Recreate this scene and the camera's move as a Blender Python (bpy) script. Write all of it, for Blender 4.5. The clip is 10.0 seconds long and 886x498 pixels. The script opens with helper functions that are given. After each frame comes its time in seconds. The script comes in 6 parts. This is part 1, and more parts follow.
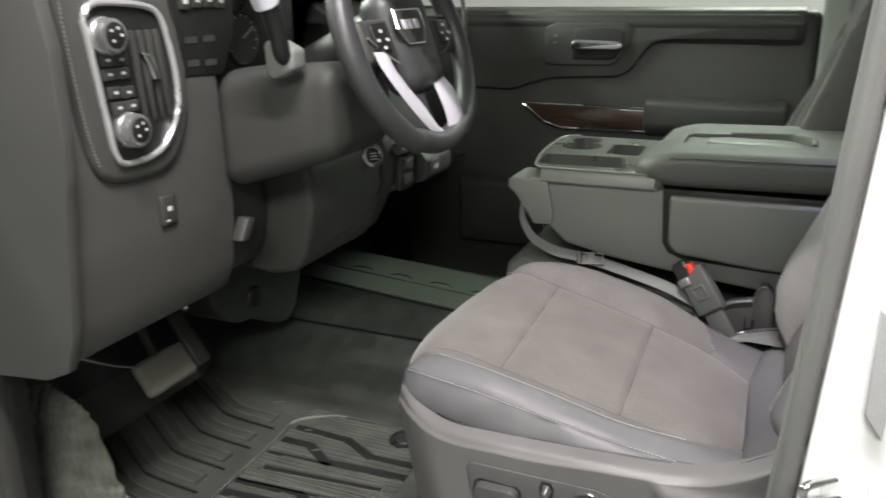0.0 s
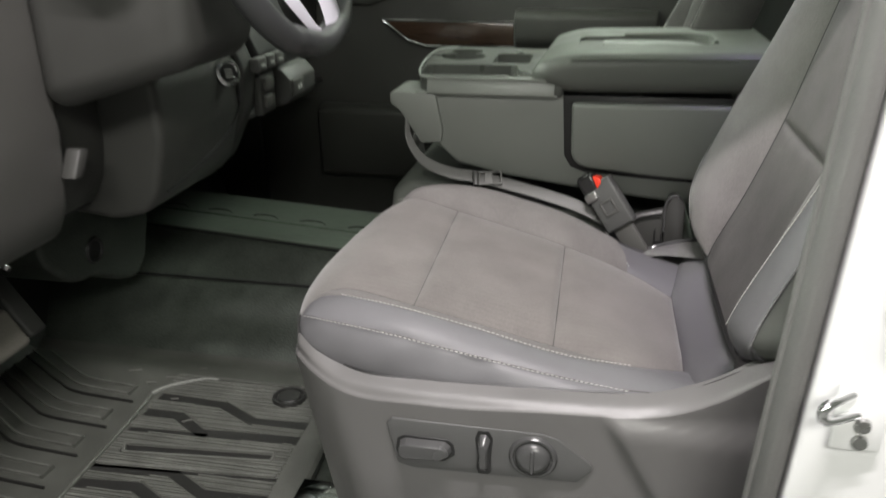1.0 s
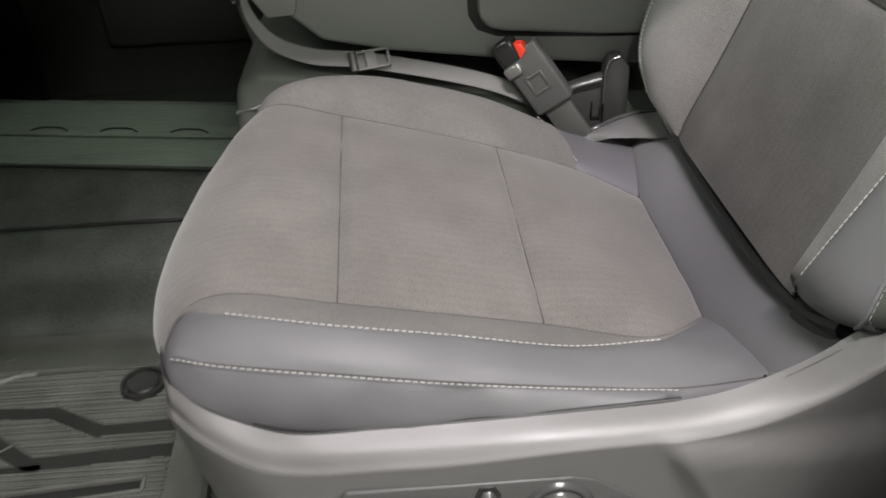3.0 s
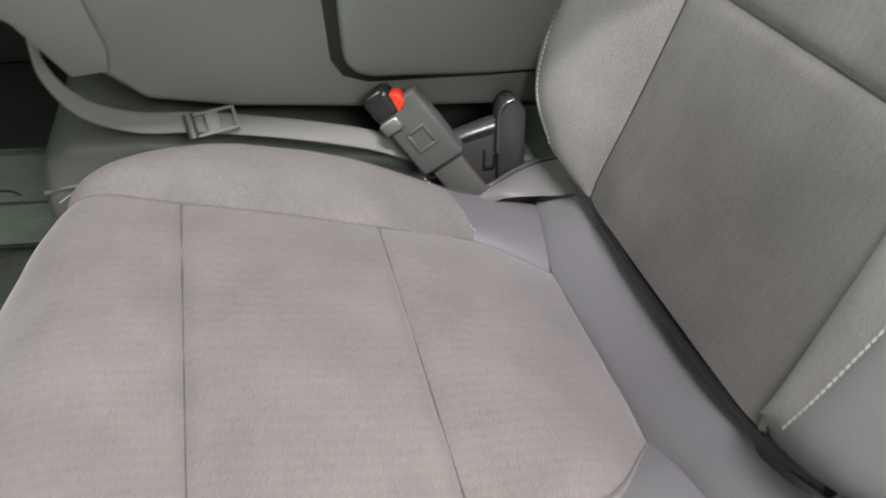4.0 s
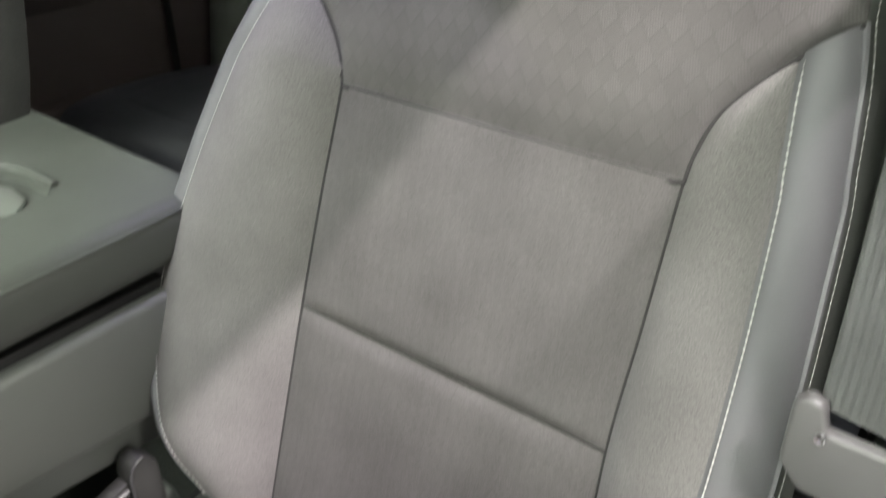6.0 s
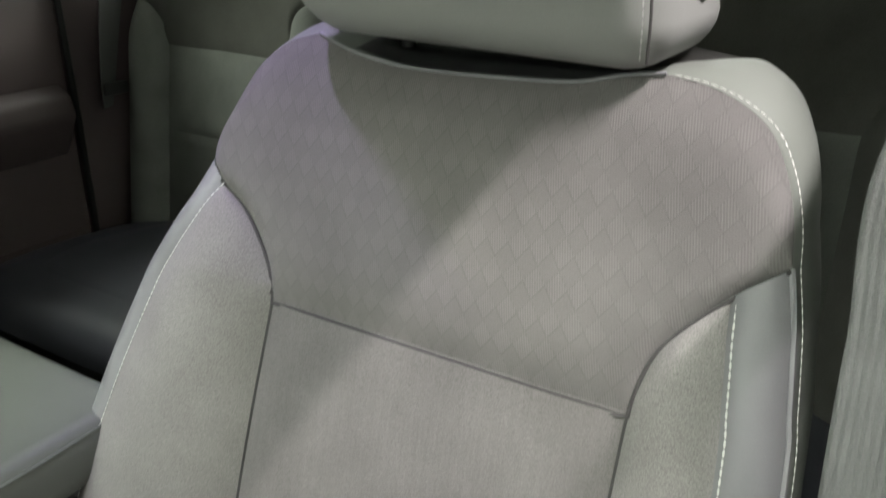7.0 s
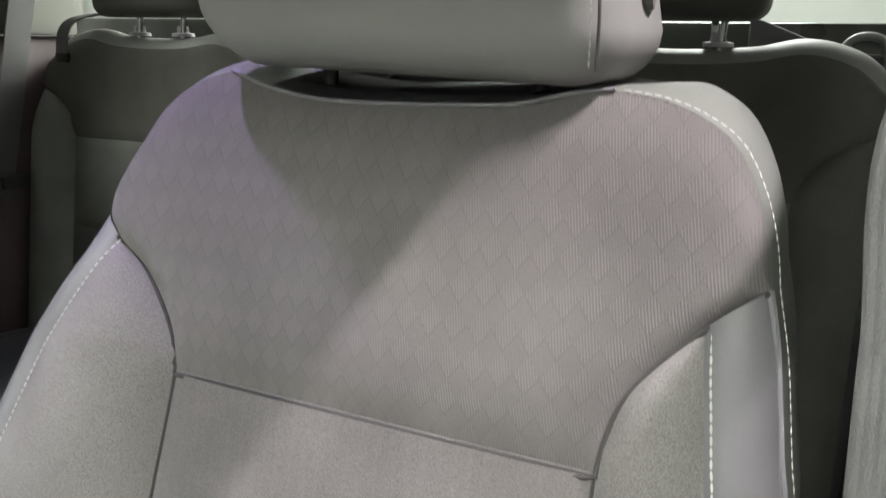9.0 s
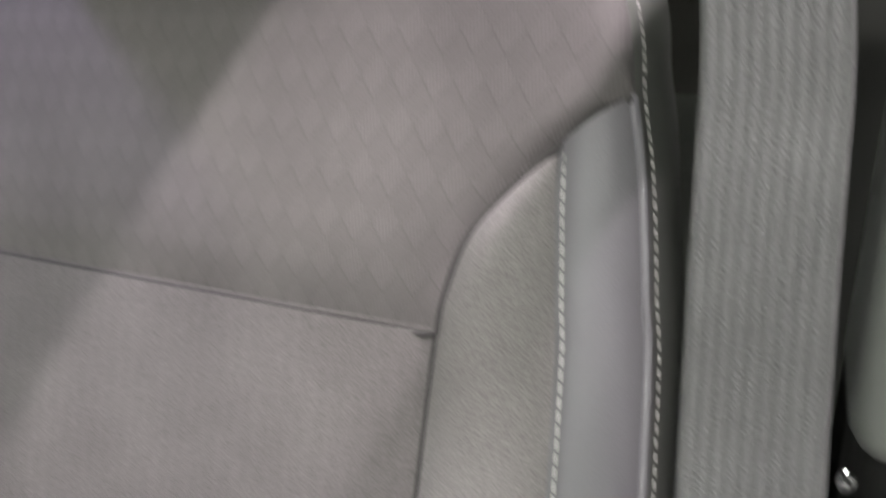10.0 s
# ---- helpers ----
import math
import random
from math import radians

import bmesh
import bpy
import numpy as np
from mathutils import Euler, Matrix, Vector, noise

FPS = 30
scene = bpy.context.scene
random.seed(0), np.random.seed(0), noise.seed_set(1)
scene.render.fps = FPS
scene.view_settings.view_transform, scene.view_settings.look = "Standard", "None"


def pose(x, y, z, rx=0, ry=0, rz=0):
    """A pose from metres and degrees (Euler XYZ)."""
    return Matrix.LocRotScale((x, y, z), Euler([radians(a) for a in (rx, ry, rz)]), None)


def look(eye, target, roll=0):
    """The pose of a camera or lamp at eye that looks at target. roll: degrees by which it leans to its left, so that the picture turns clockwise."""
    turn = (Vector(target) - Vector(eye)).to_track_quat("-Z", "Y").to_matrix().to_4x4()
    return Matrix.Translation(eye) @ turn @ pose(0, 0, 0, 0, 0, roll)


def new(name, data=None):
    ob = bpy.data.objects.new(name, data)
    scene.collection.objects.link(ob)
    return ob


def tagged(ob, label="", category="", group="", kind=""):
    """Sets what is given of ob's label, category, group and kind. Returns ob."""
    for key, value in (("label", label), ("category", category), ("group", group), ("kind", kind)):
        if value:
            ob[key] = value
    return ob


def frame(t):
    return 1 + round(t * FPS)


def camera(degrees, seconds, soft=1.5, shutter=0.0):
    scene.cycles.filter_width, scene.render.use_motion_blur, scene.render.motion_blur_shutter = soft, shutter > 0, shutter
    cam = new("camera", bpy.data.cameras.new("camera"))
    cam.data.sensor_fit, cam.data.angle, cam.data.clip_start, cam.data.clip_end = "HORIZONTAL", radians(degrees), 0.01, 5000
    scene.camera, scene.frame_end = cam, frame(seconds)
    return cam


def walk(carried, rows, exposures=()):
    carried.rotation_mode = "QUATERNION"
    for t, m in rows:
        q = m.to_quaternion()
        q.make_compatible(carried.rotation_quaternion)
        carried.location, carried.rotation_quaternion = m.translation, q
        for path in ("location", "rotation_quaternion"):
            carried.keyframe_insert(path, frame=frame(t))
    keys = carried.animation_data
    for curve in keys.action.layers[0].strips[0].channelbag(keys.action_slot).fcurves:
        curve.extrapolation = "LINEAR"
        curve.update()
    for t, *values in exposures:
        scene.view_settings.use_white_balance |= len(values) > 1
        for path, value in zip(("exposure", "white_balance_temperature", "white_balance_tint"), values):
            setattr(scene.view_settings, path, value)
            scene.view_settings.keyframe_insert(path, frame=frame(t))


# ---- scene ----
cam = camera(57.6, 10.0, 1.5, 0.5)
PATH = [
    (0, (0.515, -1.233, 0.961), (-0.246, 0.512, 0.346), -0.6),
    (0.5, (0.457, -1.195, 0.928), (-0.077, 0.624, 0.29), -0.4),
    (1, (0.38, -1.096, 0.87), (0.0, 0.719, 0.121), -0.5),
    (1.5, (0.314, -0.937, 0.838), (0.027, 0.818, -0.077), -0.8),
    (2, (0.282, -0.846, 0.834), (0.096, 0.862, -0.19), -1.0),
    (3.5, (0.202, -0.623, 0.841), (0.419, 0.975, -0.342), -1.8),
    (4, (0.237, -0.497, 0.85), (0.599, 1.047, -0.368), -0.4),
    (4.5, (0.217, -0.427, 0.891), (0.757, 1.046, -0.35), -0.3),
    (5, (0.195, -0.369, 0.941), (1.129, 0.926, -0.263), 0.6),
    (5.5, (0.193, -0.333, 0.994), (1.405, 0.753, -0.169), 1.8),
    (6, (0.22, -0.313, 1.035), (1.581, 0.727, 0.003), 0.3),
    (6.2, (0.231, -0.308, 1.054), (1.637, 0.726, 0.078), -0.1),
    (7.3, (0.262, -0.269, 1.115), (1.868, 0.682, 0.396), 0.7),
    (7.5, (0.264, -0.266, 1.123), (1.888, 0.684, 0.443), 0.5),
    (8, (0.263, -0.255, 1.133), (1.941, 0.668, 0.556), 0.4),
    (8.5, (0.279, -0.252, 1.104), (1.997, 0.623, 0.573), 0.8),
    (9, (0.296, -0.248, 1.036), (2.033, 0.6, 0.524), 0.9),
    (9.5, (0.316, -0.261, 0.998), (2.066, 0.577, 0.512), 0.9),
    (9.7, (0.341, -0.274, 0.975), (2.095, 0.56, 0.497), 1.0),
    (10, (0.38, -0.295, 0.955), (2.111, 0.49, 0.334), 0.2),
]
walk(cam, [(t, look(eye, target, roll)) for t, eye, target, roll in PATH], [(0, -0.30, 6500, 10), (1, -0.42, 6500, 10), (1.5, -0.52, 6500, 10), (2, -0.45, 6500, 9), (3.5, -0.55, 6450, 10), (4, -0.08, 6400, 10), (4.5, 0.16, 6400, 9), (5, 0.25, 6450, 12), (5.5, 0.25, 6450, 12), (6, 0.04, 6500, 13), (7.5, 0.15, 6500, 10), (8.5, 0.12, 6500, 14), (9.5, 0.06, 6450, 22), (10, -0.10, 6450, 23)])

# ---- light ----
world = bpy.data.worlds.new("world")
scene.world = world
world.use_nodes = True
world.node_tree.nodes["Background"].inputs[0].default_value = (0.85, 0.95, 0.82, 1)
world.node_tree.nodes["Background"].inputs[1].default_value = 0.025
scene.view_settings.exposure = 0.0


def lamp(name, eye, target, power, size, colour, size_y=None):
    data = bpy.data.lights.new(name, "AREA")
    data.energy, data.color, data.size = power, colour, size
    if size_y:
        data.shape, data.size_y = "RECTANGLE", size_y
    ob = new(name, data)
    ob.matrix_world = look(eye, target)
    return tagged(ob, "bright white ceiling lamp of the garage, out of view", "lamp", kind="structure")


lamp("ceiling_lamp", (0.45, -0.952, 2.37), (0.45, -0.57, 1.6), 100, 0.65, (1.0, 0.94, 0.95), 0.03)
# Not in view; assumed from the violet patch and headrest shadow it casts.
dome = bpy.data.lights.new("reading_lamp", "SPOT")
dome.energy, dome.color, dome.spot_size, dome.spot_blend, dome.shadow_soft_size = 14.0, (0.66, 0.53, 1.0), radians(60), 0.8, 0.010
tagged(new("reading_lamp", dome), "unseen cool violet reading lamp at the headliner", "lamp", kind="structure").matrix_world = look((0.668, 0.250, 1.405), (0.745, 0.20, 0.98))
# Four wide lamps out of view, placed as soft fill.
lamp("ceiling_lamp", (0.9, -2.7, 2.38), (0.6, -1.7, 0), 200, 1.6, (1.0, 0.99, 0.92), 1.0)
lamp("ceiling_lamp", (0.8, 2.7, 2.38), (0.8, 2.7, 0), 125, 1.6, (0.92, 1.0, 0.88), 1.6)
lamp("ceiling_lamp", (3.6, 0.6, 2.38), (3.6, 0.6, 0), 210, 1.6, (0.93, 1.0, 0.90), 1.6)
lamp("ceiling_lamp", (-2.6, 0.2, 2.38), (-2.6, 0.2, 0), 290, 1.6, (0.92, 1.0, 0.88), 1.6)


# ---- materials ----
def nodes_of(name, rough=0.6, metal=0.0):
    m = bpy.data.materials.new(name)
    m.use_nodes = True
    t = m.node_tree
    b = t.nodes["Principled BSDF"]
    b.inputs["Roughness"].default_value = rough
    b.inputs["Metallic"].default_value = metal
    return m, t, b


def node(t, kind, **inputs):
    n = t.nodes.new(kind)
    for key, value in inputs.items():
        n.inputs[key].default_value = value
    return n


def surface(name, colour, rough=0.6, metal=0.0, grain=400.0, bump=0.1, vary=0.12, stain=9.0, spec=0.5, size=(1, 1, 1), coat=0.0, streak=False):
    """A plain surface with fine grain, broad patches and a little relief."""
    m, t, b = nodes_of(name, rough, metal)
    link = t.links.new
    b.inputs["Specular IOR Level"].default_value = spec
    b.inputs["Coat Weight"].default_value = coat
    co = node(t, "ShaderNodeTexCoord")
    mp = node(t, "ShaderNodeMapping", Scale=size)
    link(co.outputs["Object"], mp.inputs[0])
    fine = node(t, "ShaderNodeTexNoise", Scale=grain, Detail=3.0)
    broad = node(t, "ShaderNodeTexNoise", Scale=stain, Detail=5.0)
    link(mp.outputs[0], fine.inputs["Vector"])
    link((mp if streak else co).outputs[0 if streak else "Object"], broad.inputs["Vector"])
    both = node(t, "ShaderNodeMath")
    link(fine.outputs[0], both.inputs[0])
    link(broad.outputs[0], both.inputs[1])
    ramp = node(t, "ShaderNodeMapRange")
    ramp.inputs["From Min"].default_value, ramp.inputs["From Max"].default_value = 0.6, 1.4
    ramp.inputs["To Min"].default_value, ramp.inputs["To Max"].default_value = 1 - vary, 1 + vary
    link(both.outputs[0], ramp.inputs[0])
    mul = node(t, "ShaderNodeMix")
    mul.data_type, mul.blend_type = "RGBA", "MULTIPLY"
    mul.inputs[0].default_value = 1.0
    mul.inputs[6].default_value = (*colour, 1)
    link(ramp.outputs[0], mul.inputs[7])
    link(mul.outputs[2], b.inputs["Base Color"])
    rr = node(t, "ShaderNodeMapRange")
    rr.inputs["From Min"].default_value, rr.inputs["From Max"].default_value = 0.3, 0.7
    rr.inputs["To Min"].default_value, rr.inputs["To Max"].default_value = max(0.03, rough - 0.07), min(1, rough + 0.07)
    link(broad.outputs[0], rr.inputs[0])
    link(rr.outputs[0], b.inputs["Roughness"])
    if bump:
        bp = node(t, "ShaderNodeBump", Strength=bump, Distance=0.002)
        link(fine.outputs[0], bp.inputs["Height"])
        link(bp.outputs[0], b.inputs["Normal"])
    return m


def cloth(name, colour, rib=0.0, rib_axis="Y", heather=0.25, quilt=0.0, sheen=0.25, rows_depth=0.05):
    """Woven seat cloth: mottled threads, fine ribs and, on request, a basket of diagonal bars."""
    m, t, b = nodes_of(name, 0.92)
    link = t.links.new
    b.inputs["Specular IOR Level"].default_value = 0.2
    b.inputs["Sheen Weight"].default_value = sheen
    b.inputs["Sheen Roughness"].default_value = 0.5
    co = node(t, "ShaderNodeTexCoord")
    thread = node(t, "ShaderNodeTexNoise", Scale=1000.0, Detail=2.0)
    blotch = node(t, "ShaderNodeTexNoise", Scale=14.0, Detail=4.0)
    link(co.outputs["Object"], thread.inputs["Vector"])
    link(co.outputs["Object"], blotch.inputs["Vector"])
    height = node(t, "ShaderNodeMath")
    height.operation = "MULTIPLY"
    height.inputs[1].default_value = 0.6
    link(thread.outputs[0], height.inputs[0])
    out = height.outputs[0]
    shade = thread.outputs[0]
    if rib:
        w = node(t, "ShaderNodeTexWave", Scale=rib, Distortion=0.6, Detail=1.0)
        w.inputs["Detail Scale"].default_value = 3.0
        w.bands_direction = rib_axis
        link(co.outputs["Object"], w.inputs["Vector"])
        add = node(t, "ShaderNodeMath")
        add.operation = "MULTIPLY_ADD"
        add.inputs[1].default_value = 0.32
        link(w.outputs["Fac"], add.inputs[0])
        link(out, add.inputs[2])
        out = add.outputs[0]
        rows = node(t, "ShaderNodeTexWave", Scale=rib * 0.4, Distortion=1.2, Detail=2.0)
        rows.inputs["Detail Scale"].default_value = 2.0
        rows.bands_direction = rib_axis
        link(co.outputs["Object"], rows.inputs["Vector"])
        both = node(t, "ShaderNodeMath")
        both.operation = "MULTIPLY_ADD"
        both.inputs[1].default_value = rows_depth
        link(rows.outputs["Fac"], both.inputs[0])
        less = node(t, "ShaderNodeMath")
        less.operation = "SUBTRACT"
        less.inputs[1].default_value = rows_depth / 2
        link(shade, less.inputs[0])
        link(less.outputs[0], both.inputs[2])
        shade = both.outputs[0]
    if quilt:
        # rows of cells with fine upright bars between rows of plain cells
        sep = node(t, "ShaderNodeSeparateXYZ")
        link(co.outputs["Object"], sep.inputs[0])

        def lin(a, c):
            s1 = node(t, "ShaderNodeMath")
            s1.operation = "MULTIPLY"
            s1.inputs[1].default_value = a
            link(sep.outputs[1], s1.inputs[0])
            s2 = node(t, "ShaderNodeMath")
            s2.operation = "MULTIPLY_ADD"
            s2.inputs[1].default_value = c
            link(sep.outputs[2], s2.inputs[0])
            link(s1.outputs[0], s2.inputs[2])
            return s2.outputs[0]

        def func(op, a, bval=None, sock=None):
            n = node(t, "ShaderNodeMath")
            n.operation = op
            link(a, n.inputs[0])
            if bval is not None:
                n.inputs[1].default_value = bval
            if sock is not None:
                link(sock, n.inputs[1])
            return n.outputs[0]

        u, v = lin(1.0, 0.74), lin(-1.0, 0.74)
        cu, cv = func("FLOOR", func("MULTIPLY", u, quilt)), func("FLOOR", func("MULTIPLY", v, quilt))
        odd = func("MODULO", func("ADD", func("ADD", cu, sock=cv), 1000.0), 2.0)
        bars = func("SINE", func("MULTIPLY", lin(1.0, -0.22), 6.2832 / 0.0018))
        plain = func("MULTIPLY", bars, 0.12)
        # sunk lines between the cells
        lines = func("MAXIMUM", func("GREATER_THAN", func("FRACT", func("MULTIPLY", u, quilt)), 0.92), sock=func("GREATER_THAN", func("FRACT", func("MULTIPLY", v, quilt)), 0.92))
        mix = node(t, "ShaderNodeMix")
        link(odd, mix.inputs[0])
        link(plain, mix.inputs[2])
        link(bars, mix.inputs[3])
        tone = func("MULTIPLY_ADD", mix.outputs[0], 0.20, None)
        tone.node.inputs[2].default_value = 0.5
        cells = node(t, "ShaderNodeMath")
        cells.operation = "MULTIPLY_ADD"
        link(odd, cells.inputs[0])
        cells.inputs[1].default_value = 0.09
        link(tone, cells.inputs[2])
        half = node(t, "ShaderNodeMath")
        half.operation = "MULTIPLY_ADD"
        link(shade, half.inputs[0])
        half.inputs[1].default_value = 0.5
        back = func("SUBTRACT", func("SUBTRACT", cells.outputs[0], sock=func("MULTIPLY", lines, 0.15)), 0.232)
        link(back, half.inputs[2])
        shade = half.outputs[0]
        add = node(t, "ShaderNodeMath")
        add.operation = "MULTIPLY_ADD"
        add.inputs[1].default_value = 0.5
        link(func("SUBTRACT", mix.outputs[0], sock=func("MULTIPLY", lines, 0.8)), add.inputs[0])
        link(out, add.inputs[2])
        out = add.outputs[0]
    ramp = node(t, "ShaderNodeMapRange")
    ramp.inputs["From Min"].default_value, ramp.inputs["From Max"].default_value = 0.3, 0.7
    ramp.inputs["To Min"].default_value, ramp.inputs["To Max"].default_value = 1 - heather, 1 + heather
    link(shade, ramp.inputs[0])
    r2 = node(t, "ShaderNodeMapRange")
    r2.inputs["From Min"].default_value, r2.inputs["From Max"].default_value = 0.3, 0.7
    r2.inputs["To Min"].default_value, r2.inputs["To Max"].default_value = 0.88, 1.12
    link(blotch.outputs[0], r2.inputs[0])
    k = node(t, "ShaderNodeMath")
    k.operation = "MULTIPLY"
    link(ramp.outputs[0], k.inputs[0])
    link(r2.outputs[0], k.inputs[1])
    mul = node(t, "ShaderNodeMix")
    mul.data_type, mul.blend_type = "RGBA", "MULTIPLY"
    mul.inputs[0].default_value = 1.0
    mul.inputs[6].default_value = (*colour, 1)
    link(k.outputs[0], mul.inputs[7])
    link(mul.outputs[2], b.inputs["Base Color"])
    bp = node(t, "ShaderNodeBump", Strength=0.2 if quilt else 0.17, Distance=0.0012)
    link(out, bp.inputs["Height"])
    link(bp.outputs[0], b.inputs["Normal"])
    return m


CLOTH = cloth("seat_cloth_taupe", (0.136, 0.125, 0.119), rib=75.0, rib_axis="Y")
# Backrest tone: darker grey cloth, lowered further for its shade and grazing view.
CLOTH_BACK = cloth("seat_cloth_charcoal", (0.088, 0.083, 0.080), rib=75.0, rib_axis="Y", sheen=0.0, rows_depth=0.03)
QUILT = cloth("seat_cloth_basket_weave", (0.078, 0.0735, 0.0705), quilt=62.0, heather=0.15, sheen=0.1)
HEATHER = cloth("seat_cloth_heather", (0.136, 0.128, 0.124), heather=0.3, sheen=0.08)
# Dark tones for seam cords; crease shade is put into the colour.
SEAM = surface("seam_fold_shade", (0.022, 0.021, 0.020), 0.9, bump=0.0)
SEAM_SOFT = surface("soft_seam_shade", (0.060, 0.056, 0.054), 0.9, bump=0.0)
VINYL = surface("seat_vinyl_slate", (0.124, 0.122, 0.128), 0.54, grain=900, bump=0.12, vary=0.06)
# Same vinyl as the headrest, dimmed and greened for the garage light.
VINYL_EDGE = surface("backrest_edge_vinyl_tinted", (0.103, 0.111, 0.097), 0.52, grain=900, bump=0.12, vary=0.06)
# Slate vinyl again, darker in colour where the lamps light it too strongly.
VINYL_BACK = surface("seat_vinyl_slate_dimmed", (0.101, 0.098, 0.103), 0.58, grain=900, bump=0.12, vary=0.06)
VINYL_GREEN = surface("headrest_vinyl", (0.20, 0.203, 0.19), 0.55, grain=900, bump=0.12, vary=0.06)
THREAD = surface("white_thread", (0.44, 0.43, 0.41), 0.7, grain=900, bump=0.0)
PLASTIC = surface("grey_moulded_plastic", (0.118, 0.115, 0.113), 0.37, grain=1400, bump=0.1, vary=0.05, spec=0.5)
SWITCH = surface("satin_switch_plastic", (0.060, 0.060, 0.060), 0.22, grain=1400, bump=0.05, vary=0.05)
PLASTIC_DARK = surface("dark_moulded_plastic", (0.042, 0.042, 0.039), 0.5, grain=1200, bump=0.12, vary=0.07)
PLASTIC_MID = surface("charcoal_soft_plastic", (0.068, 0.067, 0.062), 0.46, grain=1100, bump=0.14, vary=0.06)
CONSOLE = surface("console_grey_plastic", (0.175, 0.184, 0.170), 0.42, grain=1200, bump=0.1, vary=0.05)
PLATE = surface("switch_plate_plastic", (0.072, 0.072, 0.071), 0.42, grain=1300, bump=0.12, vary=0.06)
LID = surface("armrest_vinyl", (0.082, 0.088, 0.078), 0.5, grain=1000, bump=0.14, vary=0.06)
LABEL = surface("pale_label_film", (0.36, 0.36, 0.37), 0.4, grain=200, bump=0.02, vary=0.06)
# Black plastic; also laid as shade in gaps, hollows and the footwell.
BLACK = surface("black_plastic_and_shade", (0.012, 0.012, 0.012), 0.45, bump=0.05)
CHROME = surface("bright_chrome", (0.78, 0.78, 0.79), 0.12, 1.0, bump=0.0, vary=0.03)
SILVER = surface("satin_silver_paint", (0.62, 0.60, 0.66), 0.35, 0.2, bump=0.02, vary=0.04)
KNOB = surface("knurled_aluminium", (0.55, 0.55, 0.56), 0.3, 0.85, bump=0.02, vary=0.04)
STEEL = surface("zinc_steel", (0.45, 0.45, 0.44), 0.3, 1.0, bump=0.03)
RUBBER = surface("black_rubber_mat", (0.056, 0.058, 0.051), 0.36, grain=700, bump=0.2, vary=0.25, stain=16)
MATGREEN = surface("worn_vinyl_floor", (0.064, 0.078, 0.063), 0.42, grain=300, bump=0.25, vary=0.55, stain=90, size=(0.08, 1, 1), streak=True)
CARPET = surface("charcoal_carpet", (0.040, 0.047, 0.039), 0.55, grain=260, bump=0.7, vary=0.5, stain=22)
SEAL = surface("grey_weatherstrip", (0.12, 0.118, 0.114), 0.6, grain=600, bump=0.1)
PAINT = surface("white_body_paint", (0.80, 0.80, 0.80), 0.25, grain=30, bump=0.0, vary=0.02, coat=0.6)
WEB = surface("seat_belt_webbing", (0.10, 0.102, 0.104), 0.7, grain=900, bump=0.3, vary=0.15, size=(1, 1, 0.3))
TWILL = surface("belt_twill", (0.090, 0.091, 0.089), 0.55, grain=1500, bump=0.45, vary=0.3, stain=30, size=(1, 1, 0.5))
WEB_LIGHT = surface("grey_belt_webbing", (0.14, 0.138, 0.134), 0.7, grain=900, bump=0.3, vary=0.1)
# Dusty mat rubber, paler still: the light on raised tops is in the colour.
MAT_RIB = surface("dusty_lit_rubber_ribs", (0.088, 0.090, 0.081), 0.42, grain=500, bump=0.2, vary=0.45, stain=14)
# Same rubber, darker: what smooth channels reflect is put into the colour.
RUBBER_DEEP = surface("mat_rubber_dark", (0.014, 0.014, 0.013), 0.45, grain=700, bump=0.15, vary=0.2)
DUST = surface("pale_grit", (0.11, 0.11, 0.10), 0.8, bump=0.0)
RED = surface("red_button", (0.75, 0.045, 0.02), 0.4, bump=0.0)
LEATHER = surface("black_wheel_leather", (0.04, 0.041, 0.042), 0.4, grain=1000, bump=0.18, vary=0.06)
WOOD = surface("brown_wood_trim", (0.05, 0.03, 0.02), 0.2, grain=120, bump=0.02, vary=0.5, size=(0.15, 1, 3), coat=0.6)
WHITE_WALL = surface("white_wall_paint", (0.62, 0.62, 0.60), 0.85, grain=60, bump=0.05, vary=0.03)
CONCRETE = surface("garage_concrete", (0.15, 0.15, 0.145), 0.7, grain=80, bump=0.2, vary=0.2, stain=3)
HEADLINER = surface("grey_headliner", (0.45, 0.45, 0.42), 0.95, grain=700, bump=0.3)
SATIN = surface("satin_chrome", (0.66, 0.66, 0.66), 0.28, 0.6, bump=0.0)
REAR_VINYL = surface("rear_vinyl_dark", (0.092, 0.094, 0.115), 0.45, grain=900, bump=0.12, vary=0.08)
DOOR_BLACK = surface("black_door_moulding", (0.042, 0.043, 0.038), 0.42, grain=1100, bump=0.12, vary=0.08)
# Darker console plastic; on the tray it holds the shade of the wells.
TRAY = surface("dark_grey_plastic", (0.070, 0.074, 0.067), 0.32, grain=1200, bump=0.08, vary=0.05)
# Darker copy of the seat cloth; puts the passenger seat's shade into colour.
SHADED_HEATHER = cloth("passenger_cloth_shaded", (0.050, 0.048, 0.046), heather=0.25, sheen=0.05)
DOOR_DARK = surface("dark_door_moulding", (0.125, 0.092, 0.094), 0.5, grain=1100, bump=0.12, vary=0.08)
QUARTER = surface("pale_quarter_plastic", (0.34, 0.35, 0.31), 0.6, grain=1000, bump=0.1, vary=0.05)
BUCKLE = surface("grey_buckle_plastic", (0.072, 0.073, 0.070), 0.5, grain=1100, bump=0.12, vary=0.06)
GLOSS = surface("glossy_black_plastic", (0.018, 0.018, 0.018), 0.16, bump=0.02)
ICON = surface("white_print", (0.6, 0.6, 0.58), 0.5, bump=0.0)
LENS, _t, _b = nodes_of("clear_lens", 0.05)
_b.inputs["Transmission Weight"].default_value = 1.0
